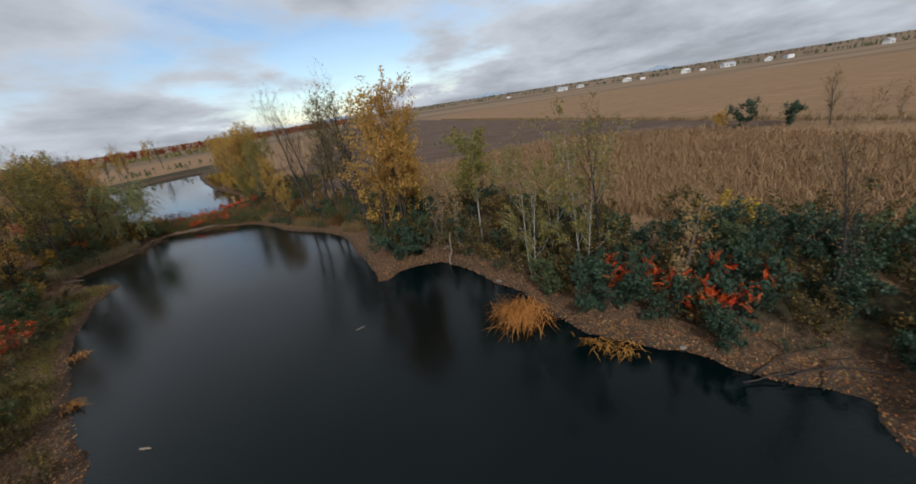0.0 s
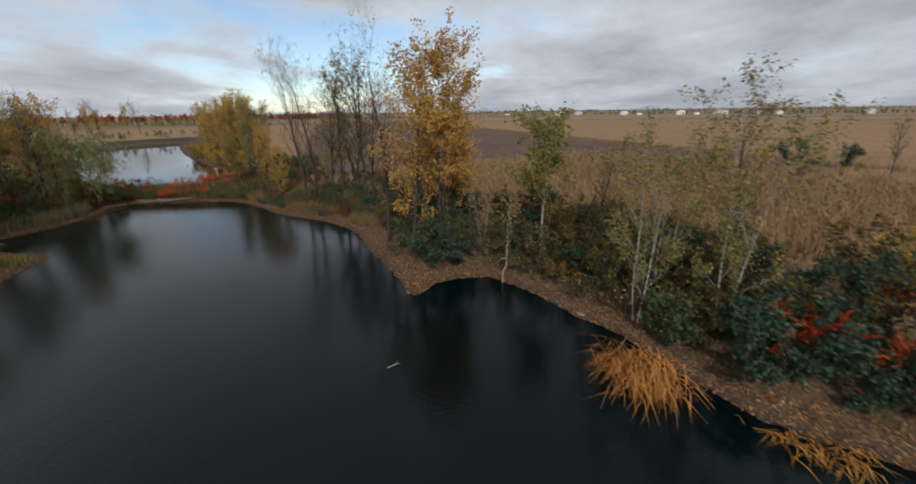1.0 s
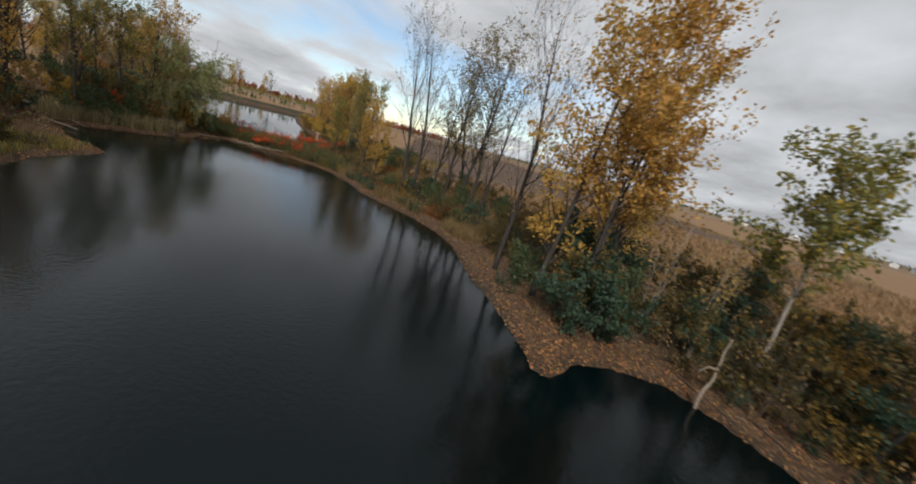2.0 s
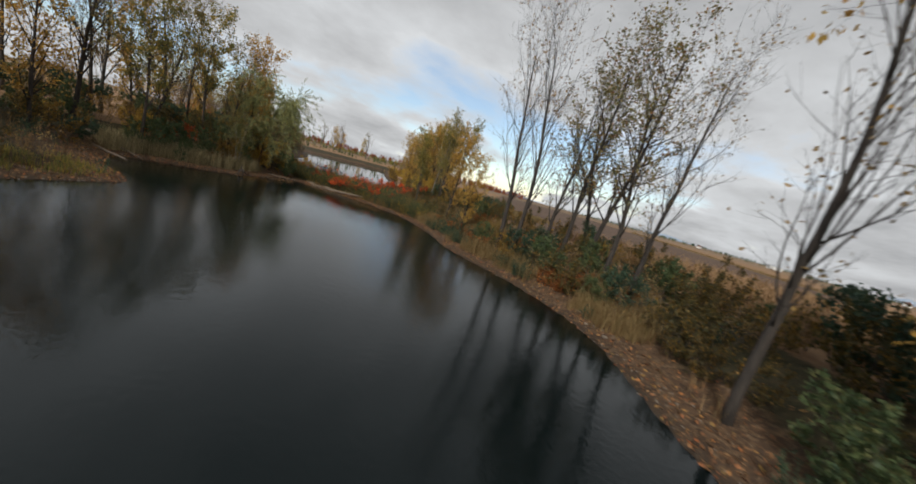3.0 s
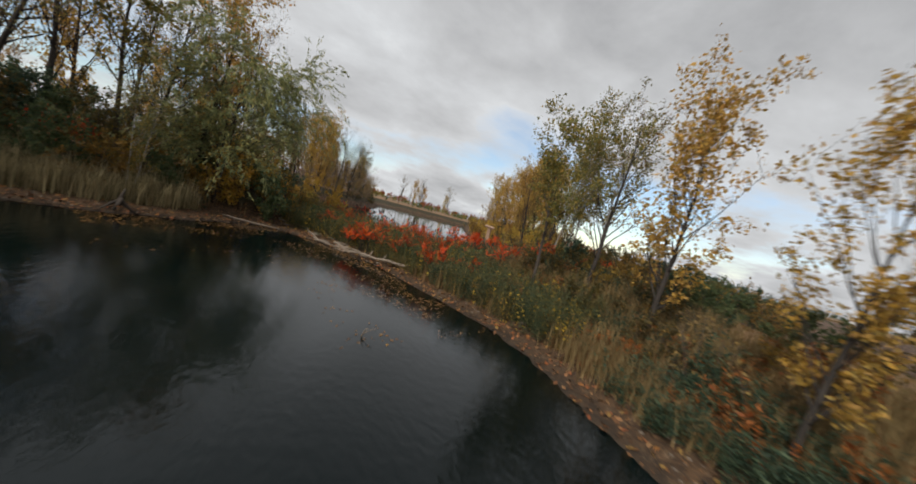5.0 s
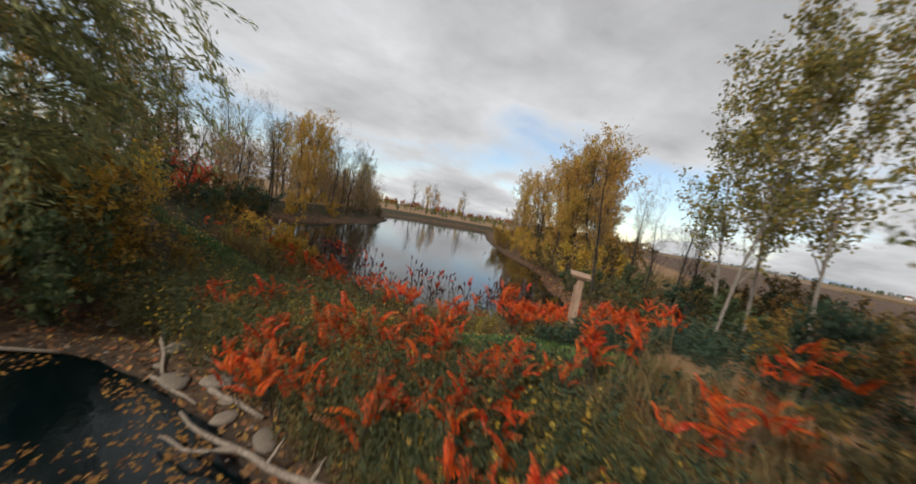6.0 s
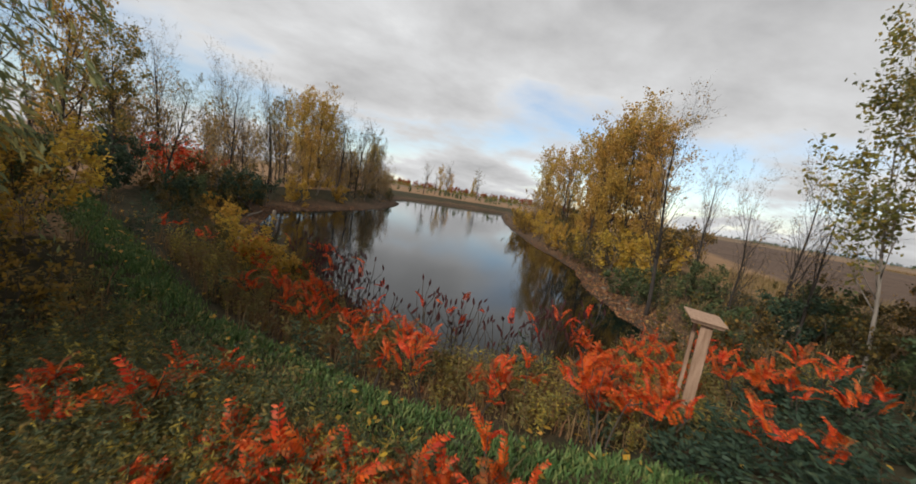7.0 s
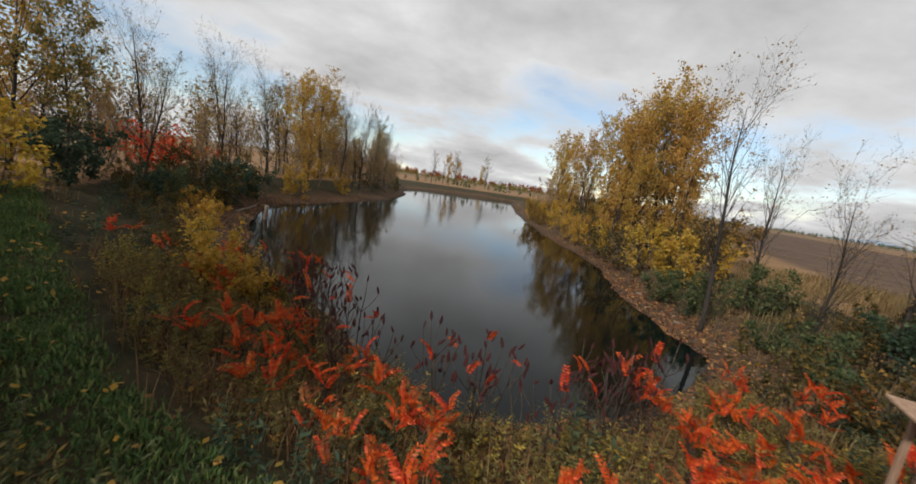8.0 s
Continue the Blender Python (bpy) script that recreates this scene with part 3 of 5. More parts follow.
bush_teal = seeds_of(make_bush, 3, seed=21, name="dogwood_bush", label="dense dark green bush on the bank", leaf=leaf_teal, count=2000, size=0.13)
bush_green = seeds_of(make_bush, 2, seed=22, name="buckthorn_bush", label="leafy green bush beside the water", leaf=leaf_green, count=1800, size=0.13)
bush_gold = seeds_of(make_bush, 3, seed=23, name="yellow_bush", label="bush with ochre and golden autumn leaves", leaf=leaf_gold, count=1400, size=0.13)
bush_olive = seeds_of(make_bush, 3, seed=24, name="olive_bush", label="thin olive-brown bush with showing twigs", leaf=leaf_brown, count=1250, size=0.12)
bush_rusty = seeds_of(make_bush, 2, seed=27, name="rusty_bush", label="bush with russet and ochre leaves above dark twigs", leaf=leaf_ochre, count=1000, size=0.11)
bush_bare = seeds_of(make_bush, 3, seed=25, name="bare_bush", label="leafless tangled grey-brown shrub", leaf=leaf_tan, count=160, size=0.10, bark=bark_twig)
bush_red = seeds_of(make_bush, 2, seed=26, name="red_bush", label="bush with bright red autumn leaves", leaf=leaf_red, count=620, size=0.16)

# --- trees along the first pond's field side
plant(cottonwoods[0], -1.0, 25.0, 0.89, 20)
plant(slim_gold[0], -3.3, 25.4, 1.12, 130, label="slim yellow poplar beside the tall cottonwood")
plant(slim_gold[1], -0.2, 26.4, 0.85, 40)
plant(bare[0], -5.5, 28.0, 1.05, 10)
plant(oaks[0], 5.6, 23.2, 1.0, 0)
for k, (x, y, s) in enumerate([(-8.2, 35.6, 0.9), (-9.6, 38.2, 1.0), (-10.9, 39.4, 1.02), (-12.4, 39.6, 0.98), (-13.5, 40.2, 0.85), (-11.4, 42.0, 0.9)]):
    plant(bare[1] if k == 0 else sparse[k % 3], x, y, s, 70 * k)
plant(bare[1], -16.3, 39.5, 1.08, 200, label="tall nearly bare cottonwood with a forked trunk")
plant(bare[2], -15.2, 39.4, 1.10, 95)
plant(slim_gold[0], -20.6, 42.8, 0.52, 60)
plant(slim_gold[1], -23.6, 46.0, 0.66, 220)
plant(sparse[1], -26.4, 48.8, 0.58, 15)
plant(greens[1], -28.0, 47.4, 0.62, 140, label="small dark-stemmed tree with olive leaves on the dike")
plant(birches[0], 8.6, 15.6, 0.92, 0)
plant(birches[1], 11.6, 14.2, 1.0, 80)
plant(birches[0], 10.4, 17.4, 0.85, 190)
plant(sparse[0], 13.2, 16.2, 0.68, 30)
plant(saplings[0], 15.2, 10.8, 1.15, 40, label="pale slender leaning birch trunk, leafless")
plant(sparse[2], 7.0, 19.6, 0.6, 140)
plant(saplings[1], 3.4, 23.6, 1.0, 60)
plant(saplings[2], 1.8, 25.6, 1.1, 10)
plant(bare[2], 20.6, 8.0, 0.62, 10)
# --- left bank of the first pond, and the wood behind it
for k, (x, y, s, kind) in enumerate([(-41.8, 31.4, 0.98, greens), (-43.4, 38.6, 0.72, sparse), (-48.3, 35.5, 0.98, bare), (-46.0, 37.7, 0.98, greens),
                                     (-44.2, 40.4, 0.92, slim_gold), (-45.2, 33.6, 0.85, sparse), (-44.0, 28.4, 1.05, sparse), (-47.5, 30.5, 1.0, bare),
                                     (-51.0, 39.0, 0.9, bare), (-52.5, 33.0, 1.0, sparse), (-50, 43.5, 0.8, bare), (-40.5, 25.5, 0.9, slim_gold),
                                     (-38.0, 21.5, 0.85, greens), (-43.5, 22.0, 1.0, greens), (-34.5, 17.0, 0.8, sparse), (-39, 16, 0.9, slim_gold),
                                     (-30.5, 12.5, 0.75, bare), (-35, 11, 0.85, greens), (-27, 9.0, 0.62, bare), (-30, 6, 0.8, sparse), (-49, 24, 1.1, slim_gold),
                                     (-55, 28, 1.1, bare), (-57, 37, 1.1, slim_gold), (-24, 4.5, 0.6, bare), (-46, 17, 1.0, greens), (-41, 9, 0.9, sparse)]):
    plant(kind[k % len(kind)], x, y, s, 47 * k)
plant(birches[1], -40.4, 37.6, 0.5, 0, label="small slanting birch on the muddy bank")
plant(willows[0], -42.6, 41.2, 1.05, 30)
# --- round the far pond
for k, (x, y, s, kind) in enumerate([(-82, 58, 0.92, bare), (-87, 69.5, 1.02, slim_gold), (-88.5, 72.5, 1.0, slim_gold), (-84, 65, 0.8, sparse), (-91, 77, 0.8, bare),
                                     (-94, 82, 0.85, bare), (-97, 87, 0.8, sparse), (-101, 91, 0.8, bare), (-105, 95, 0.75, sparse), (-86, 60, 0.7, bare), (-60.5, 45.2, 0.85, slim_gold),
                                     (-63, 42, 0.75, slim_gold), (-57, 47, 0.62, greens), (-66, 46, 0.62, bare), (-70, 48, 0.6, bare), (-74, 50, 0.6, bare), (-72, 44, 0.65, bare),
                                     (-78, 52, 0.6, bare), (-81, 49, 0.6, bare), (-45.5, 78, 1.05, slim_gold), (-46.8, 80.5, 1.0, slim_gold), (-48.5, 83, 0.95, slim_gold), (-44, 74.5, 0.62, slim_gold),
                                     (-43.2, 76.5, 0.8, sparse), (-61, 94, 0.95, slim_gold), (-63.5, 97.5, 0.9, slim_gold), (-58, 90, 0.8, slim_gold), (-53.5, 86, 0.72, sparse),
                                     (-37.4, 63.2, 0.66, bare), (-36.6, 67, 0.5, bare), (-34.6, 62.2, 0.42, bare), (-33.2, 61.4, 0.46, bare), (-32.6, 61.4, 0.42, bare)]):
    plant(kind[k % len(kind)], x, y, s, 61 * k)
for k, (x, y, s) in enumerate([(-31.0, 55.2, 0.84), (-30.4, 56.6, 0.98), (-31.4, 58.6, 0.86), (-29.0, 57.4, 0.95)]):
    plant(gold_birches[k % 2], x, y, s, 70 * k)
for k, (x, y, s) in enumerate([(-129, 130, 0.75), (-142, 150, 0.95), (-156, 168, 1.05), (-151, 184, 1.05), (-163, 176, 0.9), (-133, 139, 0.6), (-190, 201, 1.1), (-240, 283, 1.3)]):
    plant((sparse, slim_gold, bare)[k % 3][k % 2], x, y, s, 33 * k)

# --- bushes: a belt behind the banks
PATHWAY = np.array([(p[1], p[2], p[3]) for p in PATH])


def clear_of_way(x, y, reach):
    d = np.hypot(PATHWAY[:, 0] - x, PATHWAY[:, 1] - y)
    return d.min() > reach


def scatter(count, box, lo, hi, tries=60, spacing=1.0, used=None):
    """Random spots in a box at a distance of lo to hi from the water."""
    got, used = [], used if used is not None else []
    xs = [(rnd.uniform(box[0], box[1]), rnd.uniform(box[2], box[3])) for _ in range(count * tries)]
    d = shore([p[0] for p in xs], [p[1] for p in xs])
    for p, v in zip(xs, d):
        if len(got) >= count:
            break
        if lo < v < hi and all((p[0] - q[0]) ** 2 + (p[1] - q[1]) ** 2 > spacing ** 2 for q in used):
            got.append(p)
            used.append(p)
    return got


def in_corn(x, y):
    """Which spots lie in the standing maize."""
    x, y = np.asarray(x), np.asarray(y)
    edge = np.interp(x, [-14, -8, 0, 8, 17, 24, 32, 60], [53, 43, 34, 28, 21.5, 15, 8, -18])
    far = np.interp(x, [-14, -3, 24, 36, 44, 52, 60], [53.5, 58, 70, 62, 56, 32, 0])
    return (x > -14) & (y > edge) & (y < far) & (x + 0.337 * y < 72)


def bushes(spots, kinds, size):
    for x, y in spots:
        src = kinds[rnd.randrange(len(kinds))]
        size_now, turn_now = rnd.uniform(*size), rnd.uniform(0, 360)
        if clear_of_way(x, y, 4.6):
            plant(src, x, y, size_now, turn_now)


taken = []
# thick growth on the near right bank
bushes(scatter(46, (9, 28, -6, 17), 1.1, 8.5, spacing=1.2, used=taken), bush_teal + bush_green[:1] + bush_teal + bush_olive, (0.75, 1.25))
bushes(scatter(8, (18, 27, 2, 15), 4, 10, spacing=1.6, used=taken), bush_olive + bush_gold[:1], (1.0, 1.35))
bushes(scatter(80, (-2, 14, 12, 33), 1.7, 8.5, spacing=1.1, used=taken), bush_olive + bush_rusty[:1] + bush_bare + bush_olive + bush_teal[:2], (0.65, 1.15))
bushes(scatter(34, (-15, -2, 22, 48), 2.0, 8.0, spacing=1.2, used=taken), bush_olive + bush_bare + bush_green + bush_teal[:1], (0.45, 0.85))
bushes(scatter(26, (-28, -15, 36, 56), 2.6, 8.0, spacing=1.3, used=taken), bush_olive + bush_rusty[:1] + bush_bare + bush_green[:1], (0.45, 0.75))
bushes(scatter(44, (-16, -3, 32, 46), 2.2, 7.0, spacing=0.9, used=taken), bush_olive + bush_rusty + bush_bare, (0.45, 0.8))
plant(bush_green[0], 0.4, 25.0, 0.95, 0)
# left bank and wood edge
bushes(scatter(84, (-60, -14, -4, 46), 2.4, 13.0, spacing=1.5, used=taken), bush_green + bush_teal[:2] + bush_olive + bush_gold[:1] + bush_bare[:2] + bush_rusty, (0.65, 1.2))
for x, y, s in [(-25.5, 10.5, 0.8), (-22.5, 6.8, 0.8), (-28, 14.5, 0.8), (-44.3, 36, 0.55), (-42.8, 32.5, 0.5)]:
    plant(bush_red[int(-x) % 2], x, y, s, x * 50)
bushes(scatter(34, (-33, -11, -2, 24), 1.3, 4.5, spacing=1.4, used=taken), bush_olive + bush_green + bush_bare, (0.45, 0.8))
bushes(scatter(16, (-62, -40.5, 43, 45.2), 1.0, 12.0, spacing=1.3, used=taken), bush_green + bush_rusty + bush_gold[:1] + bush_green, (0.6, 0.9))
bushes(scatter(16, (-62, -45, 48.6, 52), 0.9, 9.0, spacing=1.3, used=taken), bush_gold + bush_olive, (0.35, 0.6))
for k, (x, y) in enumerate(scatter(26, (-110, -62, 46, 100), 4.0, 13.0, spacing=2.2, used=taken)):
    plant((bare + sparse + slim_gold[:1] + bare)[k % 10], x, y, rnd.uniform(0.5, 0.8), 41 * k)
# thicket behind the far pond's left shore and on its right shore
for k, (x, y) in enumerate(scatter(95, (-112, -60, 44, 100), 3.0, 15.0, spacing=1.5, used=taken)):
    plant((saplings + bush_bare + saplings)[k % 9], x, y, rnd.uniform(0.9, 1.4) * (1.0 if k % 9 < 3 or k % 9 > 5 else 1.6), 40 * k)
for k, (x, y, s) in enumerate([(-50.5, 84.5, 0.95), (-55.5, 89, 0.9), (-46.3, 75.8, 0.85), (-43.6, 79.5, 1.0), (-42.2, 77.2, 0.85), (-41.4, 74.6, 0.62), (-47.6, 78.2, 0.9), (-44.6, 82.5, 1.0)]):
    plant(slim_gold[k % 2], x, y, s, 83 * k)
for k, (x, y, s) in enumerate([(-79.5, 66.2, 0.95), (-81.0, 68.6, 1.0)]):
    plant(slim_gold[k], x, y, s, 100 * k, label="tall golden poplar on the far shore")
for k, (x, y, s) in enumerate([(-86.5, 67, 0.9), (-90, 75, 0.95), (-93, 79, 0.8), (-88, 66, 0.75), (-96, 85, 0.85), (-100, 90, 0.8)]):
    plant((slim_gold + sparse)[k % 5], x, y, s, 59 * k)
bushes(scatter(26, (-52, -40, 25, 44), 1.6, 7.0, spacing=1.1, used=taken), bush_teal[:1] + bush_green + bush_rusty + bush_olive[:1], (0.5, 0.95))
for k, (x, y) in enumerate(scatter(44, (-80, -48, 8, 46), 6.0, 40.0, spacing=2.4, used=taken)):
    plant((bush_olive + bush_green + saplings + bush_bare)[k % 11], x, y, rnd.uniform(0.8, 1.3), 37 * k)
bushes(scatter(14, (-78, -57, 46, 57), 1.8, 7.0, spacing=1.4, used=taken), bush_teal + bush_green + bush_olive, (0.7, 1.1))
for x, y, s in [(-45.5, 49.8, 0.72), (-45.0, 50.4, 0.55)]:
    plant(bush_gold[1], x, y, s, 40 * x, label="loose yellow-olive bush above the far pond")
# far pond's banks
bushes(scatter(60, (-110, -52, 46, 100), 2.2, 11.0, spacing=2.2, used=taken), bush_green + bush_olive + bush_bare + bush_gold, (0.7, 1.25))
bushes(scatter(26, (-42, -28, 56.5, 66), 1.2, 8.5, spacing=1.3, used=taken), bush_olive + bush_teal + bush_bare + bush_green, (0.45, 0.8))
bushes(scatter(44, (-66, -38, 66, 100), 1.2, 8.5, spacing=1.6, used=taken), bush_gold[:2] + bush_olive + bush_rusty + bush_bare, (0.7, 1.3))
for x, y, s in [(-66.5, 50.5, 1.15), (-74, 53.5, 1.25), (-70, 51.5, 0.8)]:
    plant(bush_red[int(-x) % 2], x, y, s, x * 50)
bushes(scatter(34, (-30, -20, 48.5, 64), 2.0, 14.0, spacing=1.3, used=taken), bush_olive + bush_teal[:2] + bush_rusty, (0.4, 0.7))


# ---------------------------------------------------------------- sumac on the dike
def pinnate(name, seed, mat, length=0.5, pairs=8):
    """One feathered leaf: an arching midrib with paired, hanging leaflets."""
    rng = np.random.default_rng(seed)
    verts, faces = [], []

    def quad(p, d, s, ln, wd):
        b = len(verts)
        verts.extend([tuple(p), tuple(p + d * ln * 0.45 + s * wd), tuple(p + d * ln), tuple(p + d * ln * 0.45 - s * wd)])
        faces.append((b, b + 1, b + 2, b + 3))

    pts = [Vector((length * u, 0.02 * math.sin(3 * u), length * (0.42 * u - 0.62 * u * u))) for u in np.linspace(0, 1, pairs + 2)]
    for a, b in zip(pts, pts[1:]):
        n = len(verts)
        for p in (a, b):
            verts.extend([tuple(p + Vector((0, 0.005, 0))), tuple(p + Vector((0, -0.005, 0))), tuple(p + Vector((0, 0, 0.007)))])
        faces.extend([(n, n + 1, n + 4, n + 3), (n + 1, n + 2, n + 5, n + 4), (n + 2, n, n + 3, n + 5)])
    for i in range(1, pairs + 2):
        f = (pts[i] - pts[i - 1]).normalized()
        for side in (1, -1):
            d = (f * 0.5 + Vector((0, side, -0.55)) + Vector(rng.normal(size=3)) * 0.14).normalized()
            ln = length * 0.27 * (1 - 0.5 * abs(i / (pairs + 1) - 0.45))
            quad(pts[i], d, f.cross(d).cross(d).normalized(), ln, ln * 0.22)
    return sheet(name, verts, faces, mat, False)


LEAVES = [pinnate("sumac_leaf", 31 + i, m, 0.46 + 0.06 * (i % 3)) for i, m in enumerate([leaf_red, leaf_red, leaf_red, leaf_rust])]


def fruit_mesh():
    bm = bmesh.new()
    rows, sides = 7, 8
    ring = []
    for i in range(rows):
        u = i / (rows - 1)
        r = 0.034 * math.sin(math.pi * min(0.97, 0.12 + 0.86 * u)) ** 0.7 * (1 - 0.35 * u)
        ring.append([bm.verts.new((math.cos(k * 0.785 + i) * r * (1 + 0.16 * (-1) ** k), math.sin(k * 0.785 + i) * r * (1 + 0.16 * (-1) ** k), 0.19 * u)) for k in range(sides)])
    for a, b in zip(ring, ring[1:]):
        for k in range(sides):
            bm.faces.new((a[k], a[(k + 1) % sides], b[(k + 1) % sides], b[k]))
    bm.faces.new(ring[-1])
    me = bpy.data.meshes.new("fruit_head")
    bm.to_mesh(me)
    bm.free()
    me.materials.append(fruit_red)
    return me


FRUIT = fruit_mesh()


def make_sumac(seed, height=1.7, leaves=13, fruit=0, label="staghorn sumac with fiery red feathered leaves", name="sumac"):
    rng = np.random.default_rng(seed)
    root = thing(name, (0, 0, 0), label, "sumac", "sumacs on the dike")
    runs, tips = [], []
    for s in range(3):
        w = rng.uniform(0, 6.28)
        d = Vector((math.cos(w) * 0.28, math.sin(w) * 0.28, 1))
        h = height * rng.uniform(0.62, 1.0)
        pts = branch(rng, Vector((math.cos(w), math.sin(w), 0)) * 0.06 + Vector((0, 0, -0.15)), d, h + 0.15, 0, 0.10, 0.03, 6)
        runs.append((pts, [0.019 - 0.0018 * i for i in range(7)], 5))
        tips.append(pts)
        for b in range(2):
            i = int(rng.integers(3, 6))
            bp = branch(rng, pts[i], off_axis(rng, (pts[i + 1] - pts[i]).normalized(), 0.75), h * 0.32, 0, 0.08, 0.12, 3)
            runs.append((bp, [0.011, 0.009, 0.008, 0.006], 4))
            tips.append(bp)
    part("stem", tubes("stem", runs, bark_dark), root)
    for k in range(leaves):
        tp = tips[k % len(tips)]
        p = tp[-1].lerp(tp[-2], rng.uniform(0, 0.9))
        part("leaf", LEAVES[int(rng.choice([0, 1, 2, 0, 1, 3]))], root, "",
             Matrix.LocRotScale(p, Euler((rng.normal() * 0.3, -rng.uniform(0.45, 1.35), rng.uniform(0, 6.28))), (rng.uniform(0.6, 1.0),) * 3))
    for k in range(fruit):
        tp = tips[k % len(tips)]
        p = tp[-1] + Vector(rng.normal(size=3)) * (0.0 if k < len(tips) else 0.12)
        part("fruit_head", FRUIT, root, "dark red seed head",
             Matrix.LocRotScale(p, Euler((rng.normal() * 0.4, rng.normal() * 0.4, rng.uniform(0, 6.28))), (rng.uniform(0.8, 1.2),) * 3))
    return root


def on_lawn(x, y):
    """The mown strip along the dike's crown."""
    c = np.interp(x, [-60, -47, -42.6, -41, -39.3, -37.8, -36, -34, -32], [45.2, 46.2, 46.75, 47.1, 47.65, 48.35, 49.1, 49.6, 50.3])
    return (np.abs(y - c) < 0.6) & (x > -60) & (x < -31)


def near_lawn(x, y):
    """The low, trodden margin on both sides of the mown strip."""
    return on_lawn(x, y) | on_lawn(x, y + 0.35) | on_lawn(x, y - 0.45)


sumacs = [make_sumac(40 + i, 1.7, 22) for i in range(4)]
fruited = [make_sumac(50 + i, 2.0, 1, 10, "leafless sumac with dark red seed heads above the water") for i in range(3)]
PARK.extend(sumacs + fruited)
red_spots = [(-36.3, 45.1), (-35.1, 45.3), (-36.5, 46.3), (-34.9, 46.4), (-34.9, 47.6), (-34.7, 48.4), (-34.4, 49.6), (-33.5, 48.7), (-32.6, 48.5), (-31.9, 49.0),
             (-33.9, 46.2), (-33.4, 46.9), (-34.2, 45.8), (-33.1, 46.6), (-31.0, 46.1), (-31.9, 45.4), (-30.4, 48.4), (-29.3, 50.7), (-28.4, 53.8), (-31.8, 49.8),
             (-36.6, 46.4), (-35.8, 46.4), (-35.5, 47.5), (-34.9, 47.8), (-36.5, 48.6), (-36.1, 49.3), (-38.0, 49.7), (-38.6, 49.2), (-36.7, 49.5),
             (-35.6, 51.0), (-35.3, 52.0), (-36.1, 50.9), (-35.6, 53.0), (-35.2, 54.3), (-34.7, 53.1), (-34.2, 54.6), (-33.5, 54.1), (-33.1, 55.4), (-32.5, 54.5),
             (-33.5, 52.2), (-36.6, 54.9), (-35.6, 55.5), (-36.0, 56.8), (-34.4, 56.9), (-42.0, 49.2), (-40.1, 49.4), (-45.2, 49.4), (-42.6, 50.0), (-41.2, 49.5),
             (-34.5, 51.3), (-34.2, 51.8), (-34.9, 51.0), (-49.2, 48.6), (-43.3, 50.6), (-39.4, 50.4), (-47.0, 50.4), (-44.8, 50.9), (-35.4, 49.0), (-37.4, 45.4),
             (-35.6, 45.6), (-36.4, 45.7), (-37.1, 46.0), (-34.4, 46.9), (-34.0, 47.5), (-33.2, 47.8), (-38.2, 46.0), (-36.2, 46.9), (-35.0, 46.9), (-39.2, 45.8)]
for x, y in red_spots:
    for k in range(2):
        px, py = x + rnd.gauss(0, 0.36), y + rnd.gauss(0, 0.36)
        if shore([px], [py])[0] > 0.5 and not on_lawn(np.array([px]), np.array([py]))[0]:
            # lowest on the crown of the dike, tallest by the poplars
            plant(sumacs[rnd.randrange(4)], px, py, rnd.uniform(0.55, 0.88) if py < 48.4 else rnd.uniform(0.5, 0.8), rnd.uniform(0, 360))
for k in range(120):
    px, py = rnd.uniform(-46.5, -36.4), rnd.uniform(50.4, 54.8)
    if 0.12 < shore([px], [py])[0] < 1.3:
        plant(fruited[k % 3], px, py, rnd.uniform(0.7, 1.0), rnd.uniform(0, 360))
for x, y, s in [(13.7, 12.2, 1.4), (16.4, 8.6, 1.4), (12.9, 13.2, 1.3), (15.4, 10.2, 1.4), (16.0, 9.2, 1.3), (12.0, 11.4, 0.9), (14.4, 11.8, 1.4), (17.0, 8.2, 1.4), (17.4, 12.6, 1.4),
                (13.4, 12.6, 1.4), (14.8, 9.6, 1.0), (16.6, 9.4, 1.4), (9.2, 14.6, 0.7), (14.2, 10.6, 1.6), (13.2, 11.6, 1.5), (16.2, 8.2, 1.6), (15.2, 9.0, 1.5), (17.6, 10.2, 1.6), (18.6, 9.2, 1.5), (-22.5, 7.4, 1.2), (-26.5, 12.5, 1.2), (-43.4, 34.5, 0.9)]:
    plant(sumacs[int(x * 3) % 4], x, y, s * 0.85, x * 77, label="tall red-leaved sumac among the dark bushes")


# ---------------------------------------------------------------- grasses, weeds, litter
gen = np.random.default_rng(77)


def spots_near_water(n, box, lo, hi, extra=None):
    x, y = gen.uniform(box[0], box[1], n), gen.uniform(box[2], box[3], n)
    d = shore(x, y)
    ok = (d > lo) & (d < hi)
    if extra is not None:
        ok &= extra(x, y, d)
    return x[ok], y[ok], land(x[ok], y[ok], d[ok])


def clumped(x, y, scale, cut, shift=0.0):
    return np.array([noise.noise((a * scale + shift, b * scale, shift)) for a, b in zip(x, y)]) > cut


